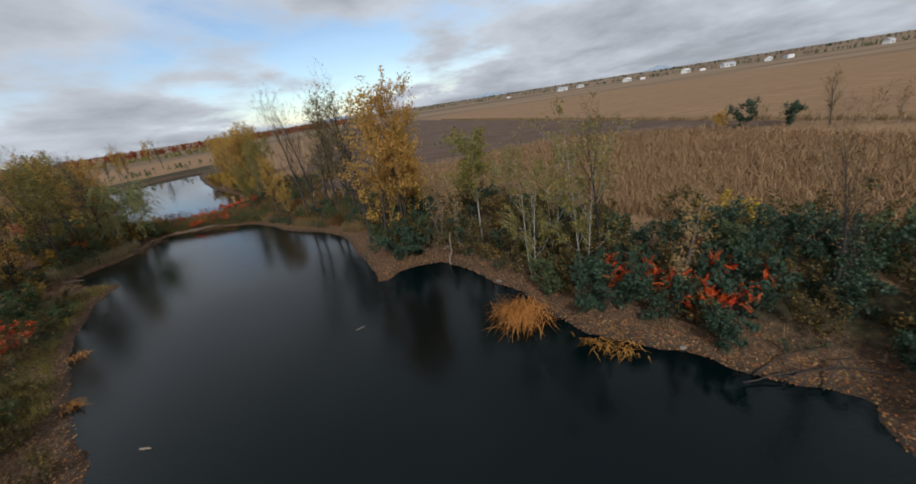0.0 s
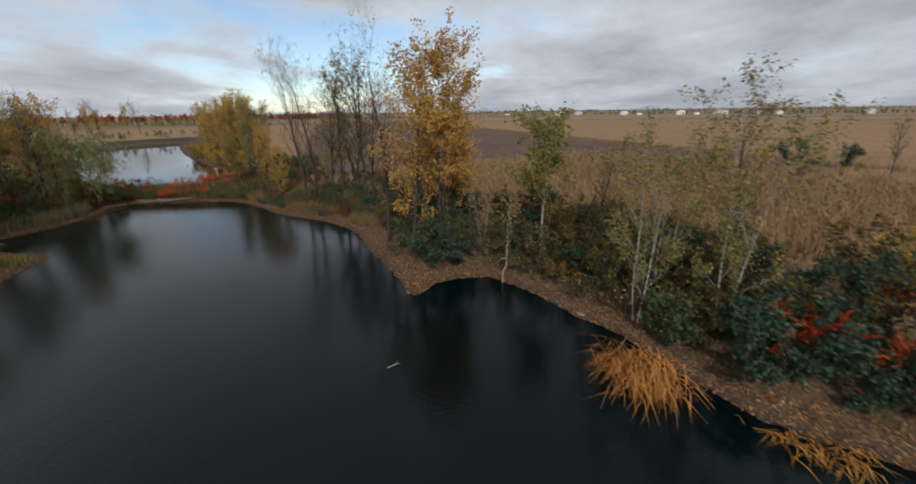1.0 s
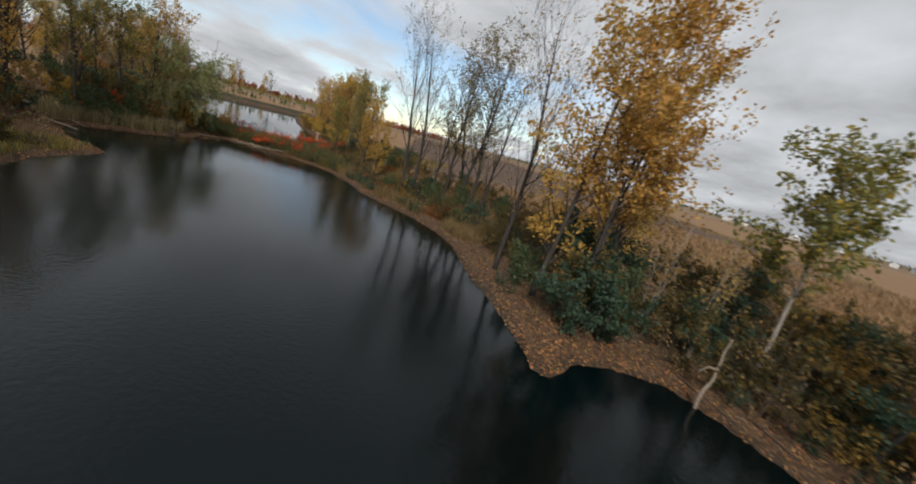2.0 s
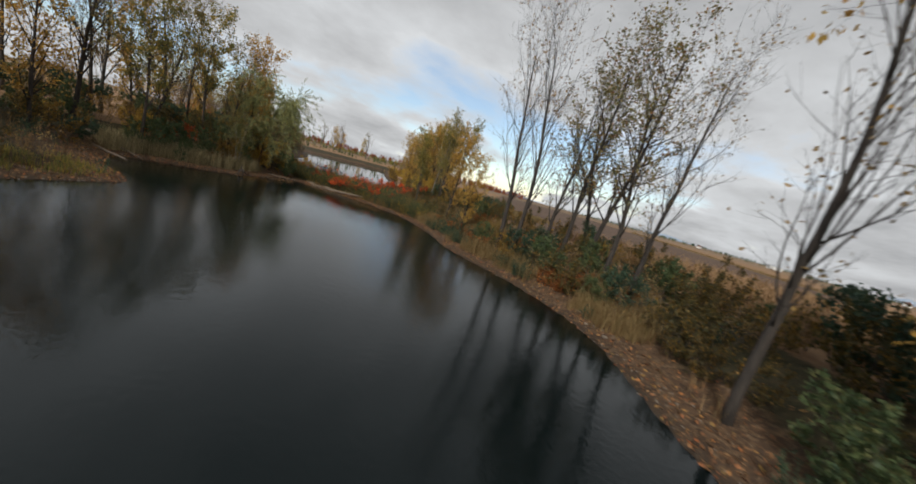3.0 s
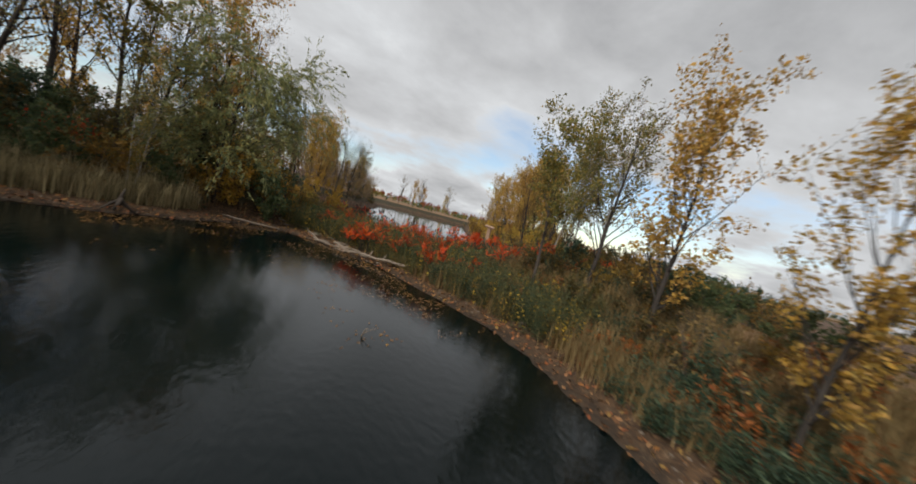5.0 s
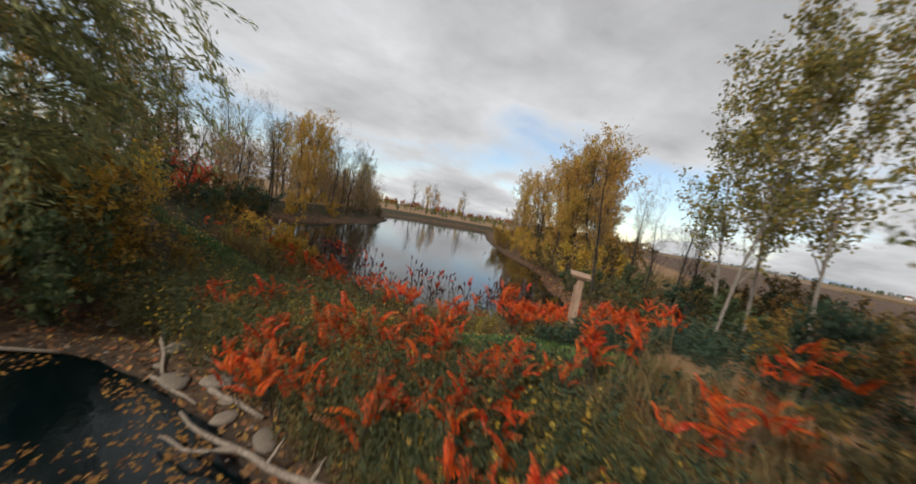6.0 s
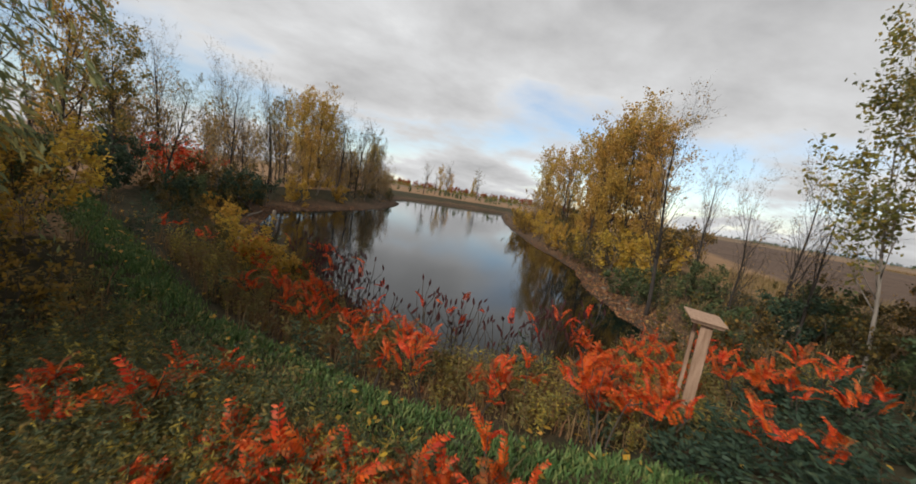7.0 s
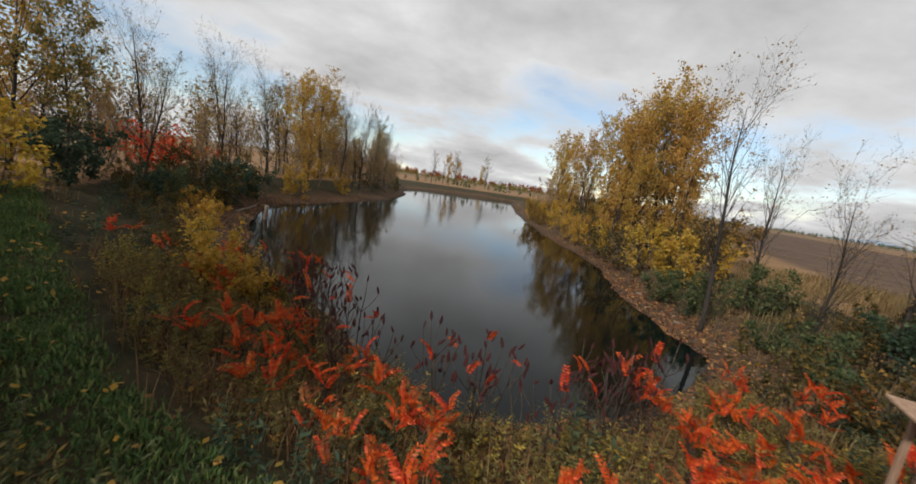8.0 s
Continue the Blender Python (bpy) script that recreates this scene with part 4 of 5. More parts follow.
def blades(name, x, y, z, height, width, mat, label, category, bow=0.35, per=6, radius=0.12):
    """Bent, tapering blades in tufts."""
    n = len(x) * per
    bx = np.repeat(x, per) + gen.normal(0, radius, n)
    by = np.repeat(y, per) + gen.normal(0, radius, n)
    bz = np.repeat(z, per) - 0.03
    h = np.repeat(gen.uniform(0.6, 1.25, len(x)), per) * height * gen.uniform(0.6, 1.15, n)
    w = gen.uniform(0, 2 * np.pi, n)
    out = np.stack([np.cos(w), np.sin(w), 0 * w], 1)
    side = np.stack([-np.sin(w), np.cos(w), 0 * w], 1) * (width * gen.uniform(0.6, 1.3, n))[:, None]
    base = np.stack([bx, by, bz], 1)
    k = (h * bow * gen.uniform(0.2, 1.6, n))[:, None]
    up_ = np.array([[0, 0, 1.0]])
    mid = base + up_ * (h * 0.55)[:, None] + out * k * 0.3
    tip = base + up_ * (h * (1 - 0.25 * bow))[:, None] + out * k
    v = np.stack([base - side, base + side, mid + side * 0.75, mid - side * 0.75, tip], 1).reshape(-1, 3)
    i = np.arange(n) * 5
    faces = np.stack([i, i + 1, i + 2, i + 3], 1).tolist() + np.stack([i + 3, i + 2, i + 4], 1).tolist()
    return tagged(new(name, sheet(name, v.tolist(), faces, mat, False)), label, category, kind="stuff")


def weed_clump(seed, height, stems, per, size, slim):
    rng = np.random.default_rng(seed)
    c, d = [], []
    for s in range(stems):
        w, r = rng.uniform(0, 6.28), rng.uniform(0.02, 0.32)
        lean = Vector((math.cos(w) * 0.25, math.sin(w) * 0.25, 1)).normalized()
        h = height * rng.uniform(0.6, 1.0)
        for k in range(per):
            u = rng.uniform(0.05, 1.0)
            a = rng.uniform(0, 6.28)
            p = Vector((math.cos(w) * r, math.sin(w) * r, 0)) + lean * h * u
            o = Vector((math.cos(a), math.sin(a), rng.uniform(-0.2, 0.9)))
            c.append(tuple(p + o * size * 0.45))
            d.append(tuple(o.normalized()))
    c, d = np.array(c), np.array(d)
    s = np.cross(d, rng.normal(size=d.shape))
    s /= np.linalg.norm(s, axis=1)[:, None]
    k = (size * rng.uniform(0.6, 1.3, len(c)))[:, None]
    return np.stack([c - d * k * 0.5, c + s * k * slim, c + d * k * 0.5, c - s * k * slim], 1)


def weeds(name, x, y, z, mat, label, category, height=1.2, stems=8, per=26, size=0.11, slim=0.16, scale=(0.6, 1.15)):
    kinds = [weed_clump(90 + i, height, stems, per, size, slim) for i in range(4)]
    out_v = []
    for i, (a, b, c) in enumerate(zip(x, y, z)):
        k = kinds[i % 4]
        w, s = gen.uniform(0, 6.28), gen.uniform(*scale)
        co, si = math.cos(w) * s, math.sin(w) * s
        v = np.empty_like(k)
        v[..., 0] = k[..., 0] * co - k[..., 1] * si + a
        v[..., 1] = k[..., 0] * si + k[..., 1] * co + b
        v[..., 2] = k[..., 2] * s + c
        out_v.append(v.reshape(-1, 3))
    v = np.concatenate(out_v)
    f = np.arange(len(v)).reshape(-1, 4)
    return tagged(new(name, sheet(name, v.tolist(), f.tolist(), mat, False)), label, category, kind="stuff")


def flecks(name, x, y, z, size, mat, label, category, tilt=0.35):
    n = len(x)
    w = gen.uniform(0, 6.28, n)
    k = size * gen.uniform(0.5, 1.3, n)
    a = np.stack([np.cos(w), np.sin(w), gen.normal(0, tilt, n)], 1) * k[:, None]
    b = np.stack([-np.sin(w), np.cos(w), gen.normal(0, tilt, n)], 1) * (k * 0.6)[:, None]
    c = np.stack([x, y, z], 1)
    v = np.stack([c - a, c + b, c + a, c - b], 1).reshape(-1, 3)
    return tagged(new(name, sheet(name, v.tolist(), np.arange(4 * n).reshape(n, 4).tolist(), mat, False)), label, category, kind="stuff")


BOX = (-60, 26, -10, 66)


x, y, z = spots_near_water(21000, (-56, -30, 43, 54), 0.6, 9, lambda x, y, d: on_lawn(x, y))
blades("mown_grass", x, y, z, 0.14, 0.015, lawn_green, "short green grass strip with fallen leaves", "grass", 0.5, 14, 0.1)
x, y, z = spots_near_water(4200, (-60, 24, -8, 66), 1.2, 7.0, lambda x, y, d: ~on_lawn(x, y) & clumped(x, y, 0.35, -0.05, 3.0))
blades("dry_grass", x, y, z, 0.75, 0.010, dry_grass, "tall dry brown grass on the banks", "grass", 0.45, 9, 0.14)
x, y, z = spots_near_water(30000, (-32, -7, 32, 52), 0.9, 6.0, lambda x, y, d: clumped(x, y, 0.4, -0.12, 5.0))
blades("bank_grass", x[:2600], y[:2600], z[:2600], 0.95, 0.010, dry_grass, "tall russet grass under the poplars", "grass", 0.4, 10, 0.14)
x, y, z = spots_near_water(14000, (-46, -39.5, 29, 40), 1.2, 3.4, lambda x, y, d: clumped(x, y, 0.3, -0.3, 8.0))
blades("reed_bed", x[:900], y[:900], z[:900], 1.2, 0.013, reed_pale, "pale dry reeds along the bank", "reeds", 0.25, 9, 0.14)
x, y, z = spots_near_water(2600, BOX, 1.0, 7.5, lambda x, y, d: ~on_lawn(x, y) & clumped(x, y, 0.28, 0.08, 12.0))
weeds("weed_growth", x[:420], y[:420], z[:420], leaf_teal, "dark blue-green weeds on the banks", "weeds", 1.0, 7, 24, 0.13)
x, y, z = spots_near_water(16000, (-33, -18, 2, 30), 0.8, 6.0)
blades("left_bank_grass", x[:1500], y[:1500], z[:1500], 0.5, 0.012, leaf_olive, "rough olive grass on the bank", "grass", 0.5, 9, 0.16)
x, y, z = spots_near_water(16000, (-36, -22, 44, 58), 1.4, 9.0, lambda x, y, d: ~on_lawn(x, y) & (x > -34))
weeds("rough_weeds", x[:560], y[:560], z[:560], leaf_teal, "dark weeds beside the dike", "weeds", 0.8, 8, 17, 0.14, 0.17, (0.5, 1.0))
weeds("yellow_vine", *(q[:34] for q in spots_near_water(9000, (-31.2, -28.6, 44.8, 48.4), 1.2, 9.0)), leaf_ochre, "low vine with yellow-brown leaves over the weeds", "vine", 0.5, 7, 12, 0.10, 0.38, (0.7, 1.1))
x, y, z = spots_near_water(16000, (-31, -8, 33, 50), 0.9, 3.6, lambda x, y, d: clumped(x, y, 0.3, -0.02, 21.0))
weeds("shore_weeds", x[:200], y[:200], z[:200], leaf_teal, "blue-green asters along the shore", "weeds", 0.9, 8, 28, 0.13, 0.14, (0.6, 1.0))
x, y, z = spots_near_water(16000, (-31, -8, 33, 50), 1.8, 6.5, lambda x, y, d: clumped(x, y, 0.3, -0.02, 33.0))
weeds("rust_weeds", x[:200], y[:200], z[:200], leaf_rust, "russet and ochre brush under the poplars", "weeds", 0.9, 7, 22, 0.12, 0.2, (0.6, 1.1))
x, y, z = spots_near_water(7000, (-38, -20, 56, 78), 1.5, 22.0, lambda x, y, d: clumped(x, y, 0.2, -0.2, 41.0))
blades("margin_grass", x[:1500], y[:1500], z[:1500], 0.6, 0.014, dry_grass, "dry grass on the field margin", "grass", 0.5, 8, 0.2)
# the dense herbs on the pond side of the dike
x, y, z = spots_near_water(16000, (-41, -25, 44, 48.2), 0.75, 3.6, lambda x, y, d: ~near_lawn(x, y))
weeds("dike_herbs", x[:520], y[:520], z[:520], leaf_herb, "dense dark green herbs on the dike", "weeds", 1.6, 9, 36, 0.085, 0.11, (0.6, 1.0))
weeds("brown_herbs", x[520:700], y[520:700], z[520:700], leaf_duff, "brown and olive herbs between the sumac", "weeds", 1.3, 8, 30, 0.085, 0.12, (0.55, 1.0))
weeds("yellow_herbs", x[700:850], y[700:850], z[700:850], leaf_gold, "small yellow leaves among the dark herbs", "weeds", 1.35, 5, 9, 0.085, 0.36, (0.6, 1.0))
x, y, z = spots_near_water(9000, (-41, -33, 45, 47.4), 0.75, 3.6, lambda x, y, d: ~near_lawn(x, y))
weeds("tall_asters", x[:150], y[:150], z[:150], leaf_herb, "tall grey-green asters on the dike", "weeds", 1.75, 8, 40, 0.08, 0.11, (0.7, 1.0))
weeds("tall_brown_herbs", x[150:230], y[150:230], z[150:230], leaf_duff, "tall brown seeding herbs on the dike", "weeds", 1.7, 7, 38, 0.08, 0.12, (0.7, 1.0))
x, y, z = spots_near_water(16000, (-48, -25, 45, 58), 0.7, 4.5, lambda x, y, d: ~near_lawn(x, y))
weeds("goldenrod", x[:200], y[:200], z[:200], leaf_lime, "yellowing goldenrod among the sumac", "weeds", 1.0, 7, 30, 0.085, 0.15, (0.5, 1.0))
weeds("dry_herbs", x[200:760], y[200:760], z[200:760], leaf_duff, "olive and brown herbs on the dike", "weeds", 0.9, 7, 28, 0.09, 0.14, (0.6, 1.0))
blades("dike_grass", x[760:2500], y[760:2500], z[760:2500], 0.6, 0.009, dry_grass, "dry grass between the sumac", "grass", 0.5, 8, 0.14)
tall = [(-35.7, 47.0), (-35.1, 46.6), (-35.9, 47.3), (-35.3, 46.8), (-36.9, 46.6), (-38.2, 45.9), (-36.7, 45.8), (-37.6, 46.0), (-35.5, 46.5), (-39.6, 45.7), (-37.2, 46.4), (-34.9, 46.2)]
x, y = np.repeat([p[0] for p in tall], 3) + gen.normal(0, 0.22, 36), np.repeat([p[1] for p in tall], 3) + gen.normal(0, 0.22, 36)
weeds("tall_goldenrod", x, y, land(x, y), leaf_lime, "tall feathery goldenrod turning yellow", "weeds", 1.6, 9, 48, 0.09, 0.10, (0.75, 1.05))
pick = gen.integers(0, len(RINGS[0]), 40000)
spot = RINGS[0][pick] + gen.normal(0, 1.9, (40000, 2))
d = shore(spot[:, 0], spot[:, 1])
ok = (d > 0.05) & (d < 4.2)
spot, d = spot[ok], d[ok]
flecks("fallen_leaves", spot[:, 0], spot[:, 1], land(spot[:, 0], spot[:, 1], d) + 0.015, 0.065, litter, "brown and orange fallen leaves on the mud", "leaf litter")
pick = gen.integers(0, len(RINGS[1]), 30000)
spot = RINGS[1][pick] + gen.normal(0, 1.5, (30000, 2))
spot = spot[(spot[:, 1] < 82) & (spot[:, 0] > -75)]
d = shore(spot[:, 0], spot[:, 1])
ok = (d > 0.05) & (d < 3.0)
spot, d = spot[ok], d[ok]
flecks("fallen_leaves", spot[:, 0], spot[:, 1], land(spot[:, 0], spot[:, 1], d) + 0.015, 0.07, litter, "brown fallen leaves round the far pond", "leaf litter")
x, y, z = spots_near_water(9000, (-54, -30, 43, 57), 0.3, 6)
flecks("yellow_leaves", x[:900], y[:900], z[:900] + 0.12, 0.06, leaf_gold, "yellow leaves fallen on the grass", "leaf litter")
x, y, z = spots_near_water(26000, (-41, -27, 36, 45), -4.6, -0.1, lambda x, y, d: clumped(x, y, 0.55, -0.08, 2.0) & (gen.uniform(0, 1, len(x)) < np.exp((d + 0.2) / 1.6)))
flecks("floating_leaves", x[:2200], y[:2200], 0 * z[:2200] + 0.006, 0.045, pad_leaf, "orange leaves floating on the dark water", "leaves", 0.02)

# ---------------------------------------------------------------- standing maize
rows_, gap = 0.8, 0.42
u, v = np.meshgrid(np.arange(-60, 90, rows_), np.arange(-60, 110, gap))
u, v = u.ravel() + gen.normal(0, 0.06, u.size), v.ravel() + gen.normal(0, 0.1, v.size)
ca, sa = math.cos(radians(-17)), math.sin(radians(-17))
cx, cy = u * ca - v * sa, u * sa + v * ca
ok = in_corn(cx, cy)
cx, cy = cx[ok], cy[ok]
near = np.hypot(cx - 10, cy - 10) < 45
keep = near | (gen.uniform(0, 1, len(cx)) < 0.75)
cx, cy = cx[keep], cy[keep]
cz = land(cx, cy)
blades("maize_stalks", cx, cy, cz, 1.65, 0.032, corn_dry, "dry tan maize standing in rows", "maize", 0.75, 9, 0.18)

# ---------------------------------------------------------------- stones, driftwood, reeds in the water
def stone_mesh(seed, flat=0.5):
    rng = np.random.default_rng(seed)
    bm = bmesh.new()
    bmesh.ops.create_icosphere(bm, subdivisions=2, radius=1.0)
    off = rng.uniform(0, 50)
    for w in bm.verts:
        k = 1 + 0.28 * noise.noise(w.co * 1.3 + Vector((off, 0, 0))) + 0.10 * noise.noise(w.co * 3.1 + Vector((0, off, 0)))
        w.co = Vector((w.co.x * k, w.co.y * k * 0.72, max(-0.55, min(0.62, w.co.z)) * k * flat))
    me = bpy.data.meshes.new("stone")
    bm.to_mesh(me)
    bm.free()
    me.materials.append(rock_pale)
    me.polygons.foreach_set("use_smooth", np.ones(len(me.polygons), bool))
    return me


STONES = [stone_mesh(i, f) for i, f in enumerate((0.22, 0.32, 0.42, 0.2))]


def stone(k, x, y, size, turn, label="pale weathered stone on the muddy shore"):
    ob = tagged(new("stone", STONES[k % 4]), label, "stone", "shore stones")
    ob.matrix_basis = Matrix.LocRotScale((x, y, land_at(x, y) + size * 0.1), Euler((0, 0, radians(turn))), (size,) * 3)


for k, (x, y, s) in enumerate([(-37.5, 44.4, 0.42), (-37.0, 44.95, 0.40), (-38.7, 44.7, 0.36), (-40.4, 43.9, 0.25), (-36.4, 44.9, 0.2), (-36.0, 44.75, 0.28), (-35.1, 45.0, 0.34),
                               (-37.9, 45.1, 0.3), (-34.0, 44.95, 0.18), (-36.7, 45.2, 0.16), (-38.2, 44.3, 0.14), (-26.75, 44.9, 0.34), (6.25, 16.6, 0.42), (14.0, 7.7, 0.34),
                               (-36.6, 30.9, 0.2), (-28.6, 44.9, 0.15), (-27.8, 45.0, 0.13), (-8.7, 31.6, 0.25), (-9.5, 32.5, 0.16), (-12.5, 35.2, 0.17), (-17.5, 38.2, 0.15),
                               (-38.2, 63.4, 0.3), (-40.6, 66.4, 0.28), (-39.6, 64.6, 0.2)]):
    stone(k, x, y, s * (0.8 if k < 11 else 0.6), 57 * k)
x, y, z = spots_near_water(40000, BOX, 0.0, 1.4, lambda x, y, d: clumped(x, y, 0.2, -0.1, 4.0))
pick = slice(0, 1500)
pv, pf = [], []
for k, (a, b, c) in enumerate(zip(x[pick], y[pick], z[pick])):
    r, w = gen.uniform(0.02, 0.06), gen.uniform(0, 6.28)
    n0 = len(pv)
    for q in range(5):
        pv.append((a + math.cos(w + q * 1.257) * r * gen.uniform(0.7, 1.2), b + math.sin(w + q * 1.257) * r, c))
    pv.append((a, b, c + r * 0.7))
    pf.extend((n0 + q, n0 + (q + 1) % 5, n0 + 5) for q in range(5))
tagged(new("pebbles", sheet("pebbles", pv, pf, rock_pale)), "scattered small pale pebbles on the mud", "pebbles", kind="stuff")


def driftwood(name, pts, r0, r1, label, forks=(), mat=None, category="driftwood"):
    """A dead limb with its forks, as one mesh."""
    def run(points, a, b):
        points = [Vector(p) for p in points]
        fine_pts = []
        for p, q in zip(points, points[1:]):
            for s in range(4):
                j = p.lerp(q, s / 4)
                fine_pts.append(j + Vector((noise.noise(j * 2.0), noise.noise(j * 2.0 + Vector((9, 0, 0))), noise.noise(j * 2 + Vector((0, 9, 0))))) * 0.07)
        fine_pts.append(points[-1])
        n = len(fine_pts) - 1
        return fine_pts, [a + (b - a) * i / n for i in range(n + 1)], 7

    me = tubes(name, [run(pts, r0, r1)] + [run(f, r0 * 0.6, r1 * 0.6) for f in forks], mat or wood_drift)
    return tagged(new(name, me), label, category)


driftwood("fallen_branch", [(-32.6, 45.35, 0.38), (-33.9, 44.95, 0.27), (-34.9, 44.55, 0.22), (-35.6, 44.3, 0.22), (-36.25, 44.2, 0.2)], 0.065, 0.025,
          "bleached forked branch lying at the water's edge", [[(-34.9, 44.55, 0.22), (-35.3, 44.15, 0.18), (-35.9, 43.9, 0.12)], [(-34.4, 44.75, 0.25), (-34.5, 44.95, 0.5)], [(-33.8, 44.98, 0.28), (-33.85, 45.2, 0.52)]])
driftwood("snag", [(2.7, 20.6, -0.1), (2.75, 20.65, 0.75), (2.95, 20.8, 1.0), (2.95, 20.9, 2.1), (3.05, 21.0, 2.6)], 0.07, 0.03, "white dead snag standing at the shore", [[(2.95, 20.85, 1.5), (2.6, 20.7, 1.6), (2.35, 20.6, 1.3)]])
for k, (a, b) in enumerate([((15.0, 5.2), (19.4, 5.0)), ((15.6, 5.5), (18.9, 6.3)), ((16.4, 5.3), (20.2, 4.4)), ((17.4, 4.4), (19.6, 5.6))]):
    driftwood("fallen_branch", [(a[0], a[1], 0.12), ((a[0] + b[0]) / 2, (a[1] + b[1]) / 2 + 0.2, 0.4 + 0.1 * k), (b[0], b[1], land_at(*b) + 0.12)], 0.032, 0.014, "long grey fallen branch heaped on the shore",
              [[((a[0] + b[0]) / 2, (a[1] + b[1]) / 2 + 0.2, 0.4 + 0.1 * k), (a[0] + 1.2, a[1] - 0.4, 0.1)]], bark_grey)
for k, (a, b, r) in enumerate([((-41.2, 28.6), (-37.6, 28.9), 0.09), ((-43.5, 29.0), (-39.2, 30.4), 0.06), ((-40.6, 41.0), (-39.4, 43.1), 0.05), ((-39.6, 44.6), (-37.6, 44.25), 0.05), ((-36.9, 44.75), (-35.6, 45.15), 0.06),
                               ((-37.9, 44.1), (-36.6, 44.5), 0.04), ((-41.5, 44.0), (-39.7, 44.6), 0.05), ((-21.6, 41.1), (-19.6, 39.1), 0.022), ((-19.6, 39.0), (-18.4, 38.1), 0.02), ((4.2, 19.9), (2.6, 22.2), 0.03),
                               ((5.6, 18.2), (4.4, 20.8), 0.03), ((-61, 54.2), (-64.5, 56.4), 0.08)]):
    driftwood("driftwood", [(a[0], a[1], max(0.04, land_at(*a)) + r * 0.7), (b[0], b[1], max(0.04, land_at(*b)) + r * 0.7)], r, r * 0.6, "bleached stick lying on the leafy mud" if r > 0.035 else "thin dark stick lying on the leafy mud", (), wood_drift if r > 0.035 else bark_dark)
driftwood("floating_stick", [(-3.0, 12.7, 0.02), (-2.75, 12.78, 0.05), (-2.5, 12.9, 0.03)], 0.03, 0.015, "pale stick floating on the dark pond", [[(-2.75, 12.78, 0.05), (-2.62, 12.95, 0.1)]])
driftwood("floating_log", [(-10.9, 5.3, 0.02), (-10.3, 5.2, 0.02)], 0.05, 0.045, "short pale log floating near the shore")
driftwood("floating_stick", [(-27.6, 39.4, 0.0), (-27.5, 39.45, 0.2)], 0.02, 0.01, "thin twig sticking out of the water", [[(-27.55, 39.42, 0.08), (-27.4, 39.6, 0.2)]])
driftwood("mooring_post", [(-59.8, 55.5, -0.3), (-59.7, 55.5, 0.9)], 0.14, 0.12, "short weathered post standing in the pond", (), wood_drift, "post")
driftwood("root_stump", [(-39.2, 37.2, 0.25), (-38.7, 37.2, 0.45), (-38.4, 37.0, 0.1)], 0.12, 0.04, "tangled dark root stump on the bank", [[(-38.9, 37.2, 0.4), (-38.6, 37.6, 0.05)], [(-38.9, 37.2, 0.4), (-38.6, 36.7, 0.05)], [(-39, 37.2, 0.4), (-39.1, 37.3, 0.8)]], bark_dark, "stump")
driftwood("leaning_snag", [(-61, 53.6, 1.5), (-62.6, 54.6, 0.7), (-64, 55.5, 0.15)], 0.1, 0.05, "dead trunk leaning into the far pond", (), bark_dark)


def reed_tussock(cx_, cy_, n, reach, height, seed, label, way=0.0):
    rng = np.random.default_rng(seed)
    v, f = [], []
    for k in range(n):
        w = rng.normal(way, 0.8)
        p = Vector((cx_ + rng.normal() * reach * 0.26, cy_ + rng.normal() * reach * 0.26, 0.0))
        ln = reach * rng.uniform(0.2, 1.0)
        e = p + Vector((math.cos(w) * ln, math.sin(w) * ln, height * rng.uniform(-0.1, 0.7)))
        m = p.lerp(e, 0.5) + Vector((0, 0, height * rng.uniform(0.3, 0.9)))
        s = Vector((-math.sin(w), math.cos(w), 0.25)) * 0.016
        i = len(v)
        v.extend([tuple(p - s), tuple(p + s), tuple(m + s), tuple(m - s), tuple(e)])
        f.extend([(i, i + 1, i + 2, i + 3), (i + 3, i + 2, i + 4)])
    return tagged(new("reed_tussock", sheet("reed_tussock", v, f, straw, False)), label, "reeds", "collapsed reeds")


reed_tussock(7.3, 12.2, 620, 2.2, 0.75, 5, "collapsed heap of straw-coloured reeds in the water", -2.2)
reed_tussock(11.6, 8.3, 70, 1.3, 0.3, 6, "few broken straw reeds lying on the water", -2.6)
reed_tussock(-17.6, 8.5, 50, 0.9, 0.4, 7, "broken yellow reeds at the shore", 0.2)
reed_tussock(-22.3, 13.4, 40, 0.9, 0.4, 8, "broken yellow reeds at the shore", 0.2)
reed_tussock(10.4, 8.9, 40, 1.2, 0.25, 9, "few broken straw reeds lying on the water", -2.0)


# ---------------------------------------------------------------- wooden stand on the dike
def box_mesh(name, size, mat, bevel=0.006):
    bm = bmesh.new()
    bmesh.ops.create_cube(bm, size=1.0)
    for w in bm.verts:
        w.co = Vector((w.co.x * size[0], w.co.y * size[1], w.co.z * size[2]))
    if bevel:
        bmesh.ops.bevel(bm, geom=bm.edges[:], offset=bevel, segments=1, affect="EDGES")
    me = bpy.data.meshes.new(name)
    bm.to_mesh(me)
    bm.free()
    me.materials.append(mat)
    return me


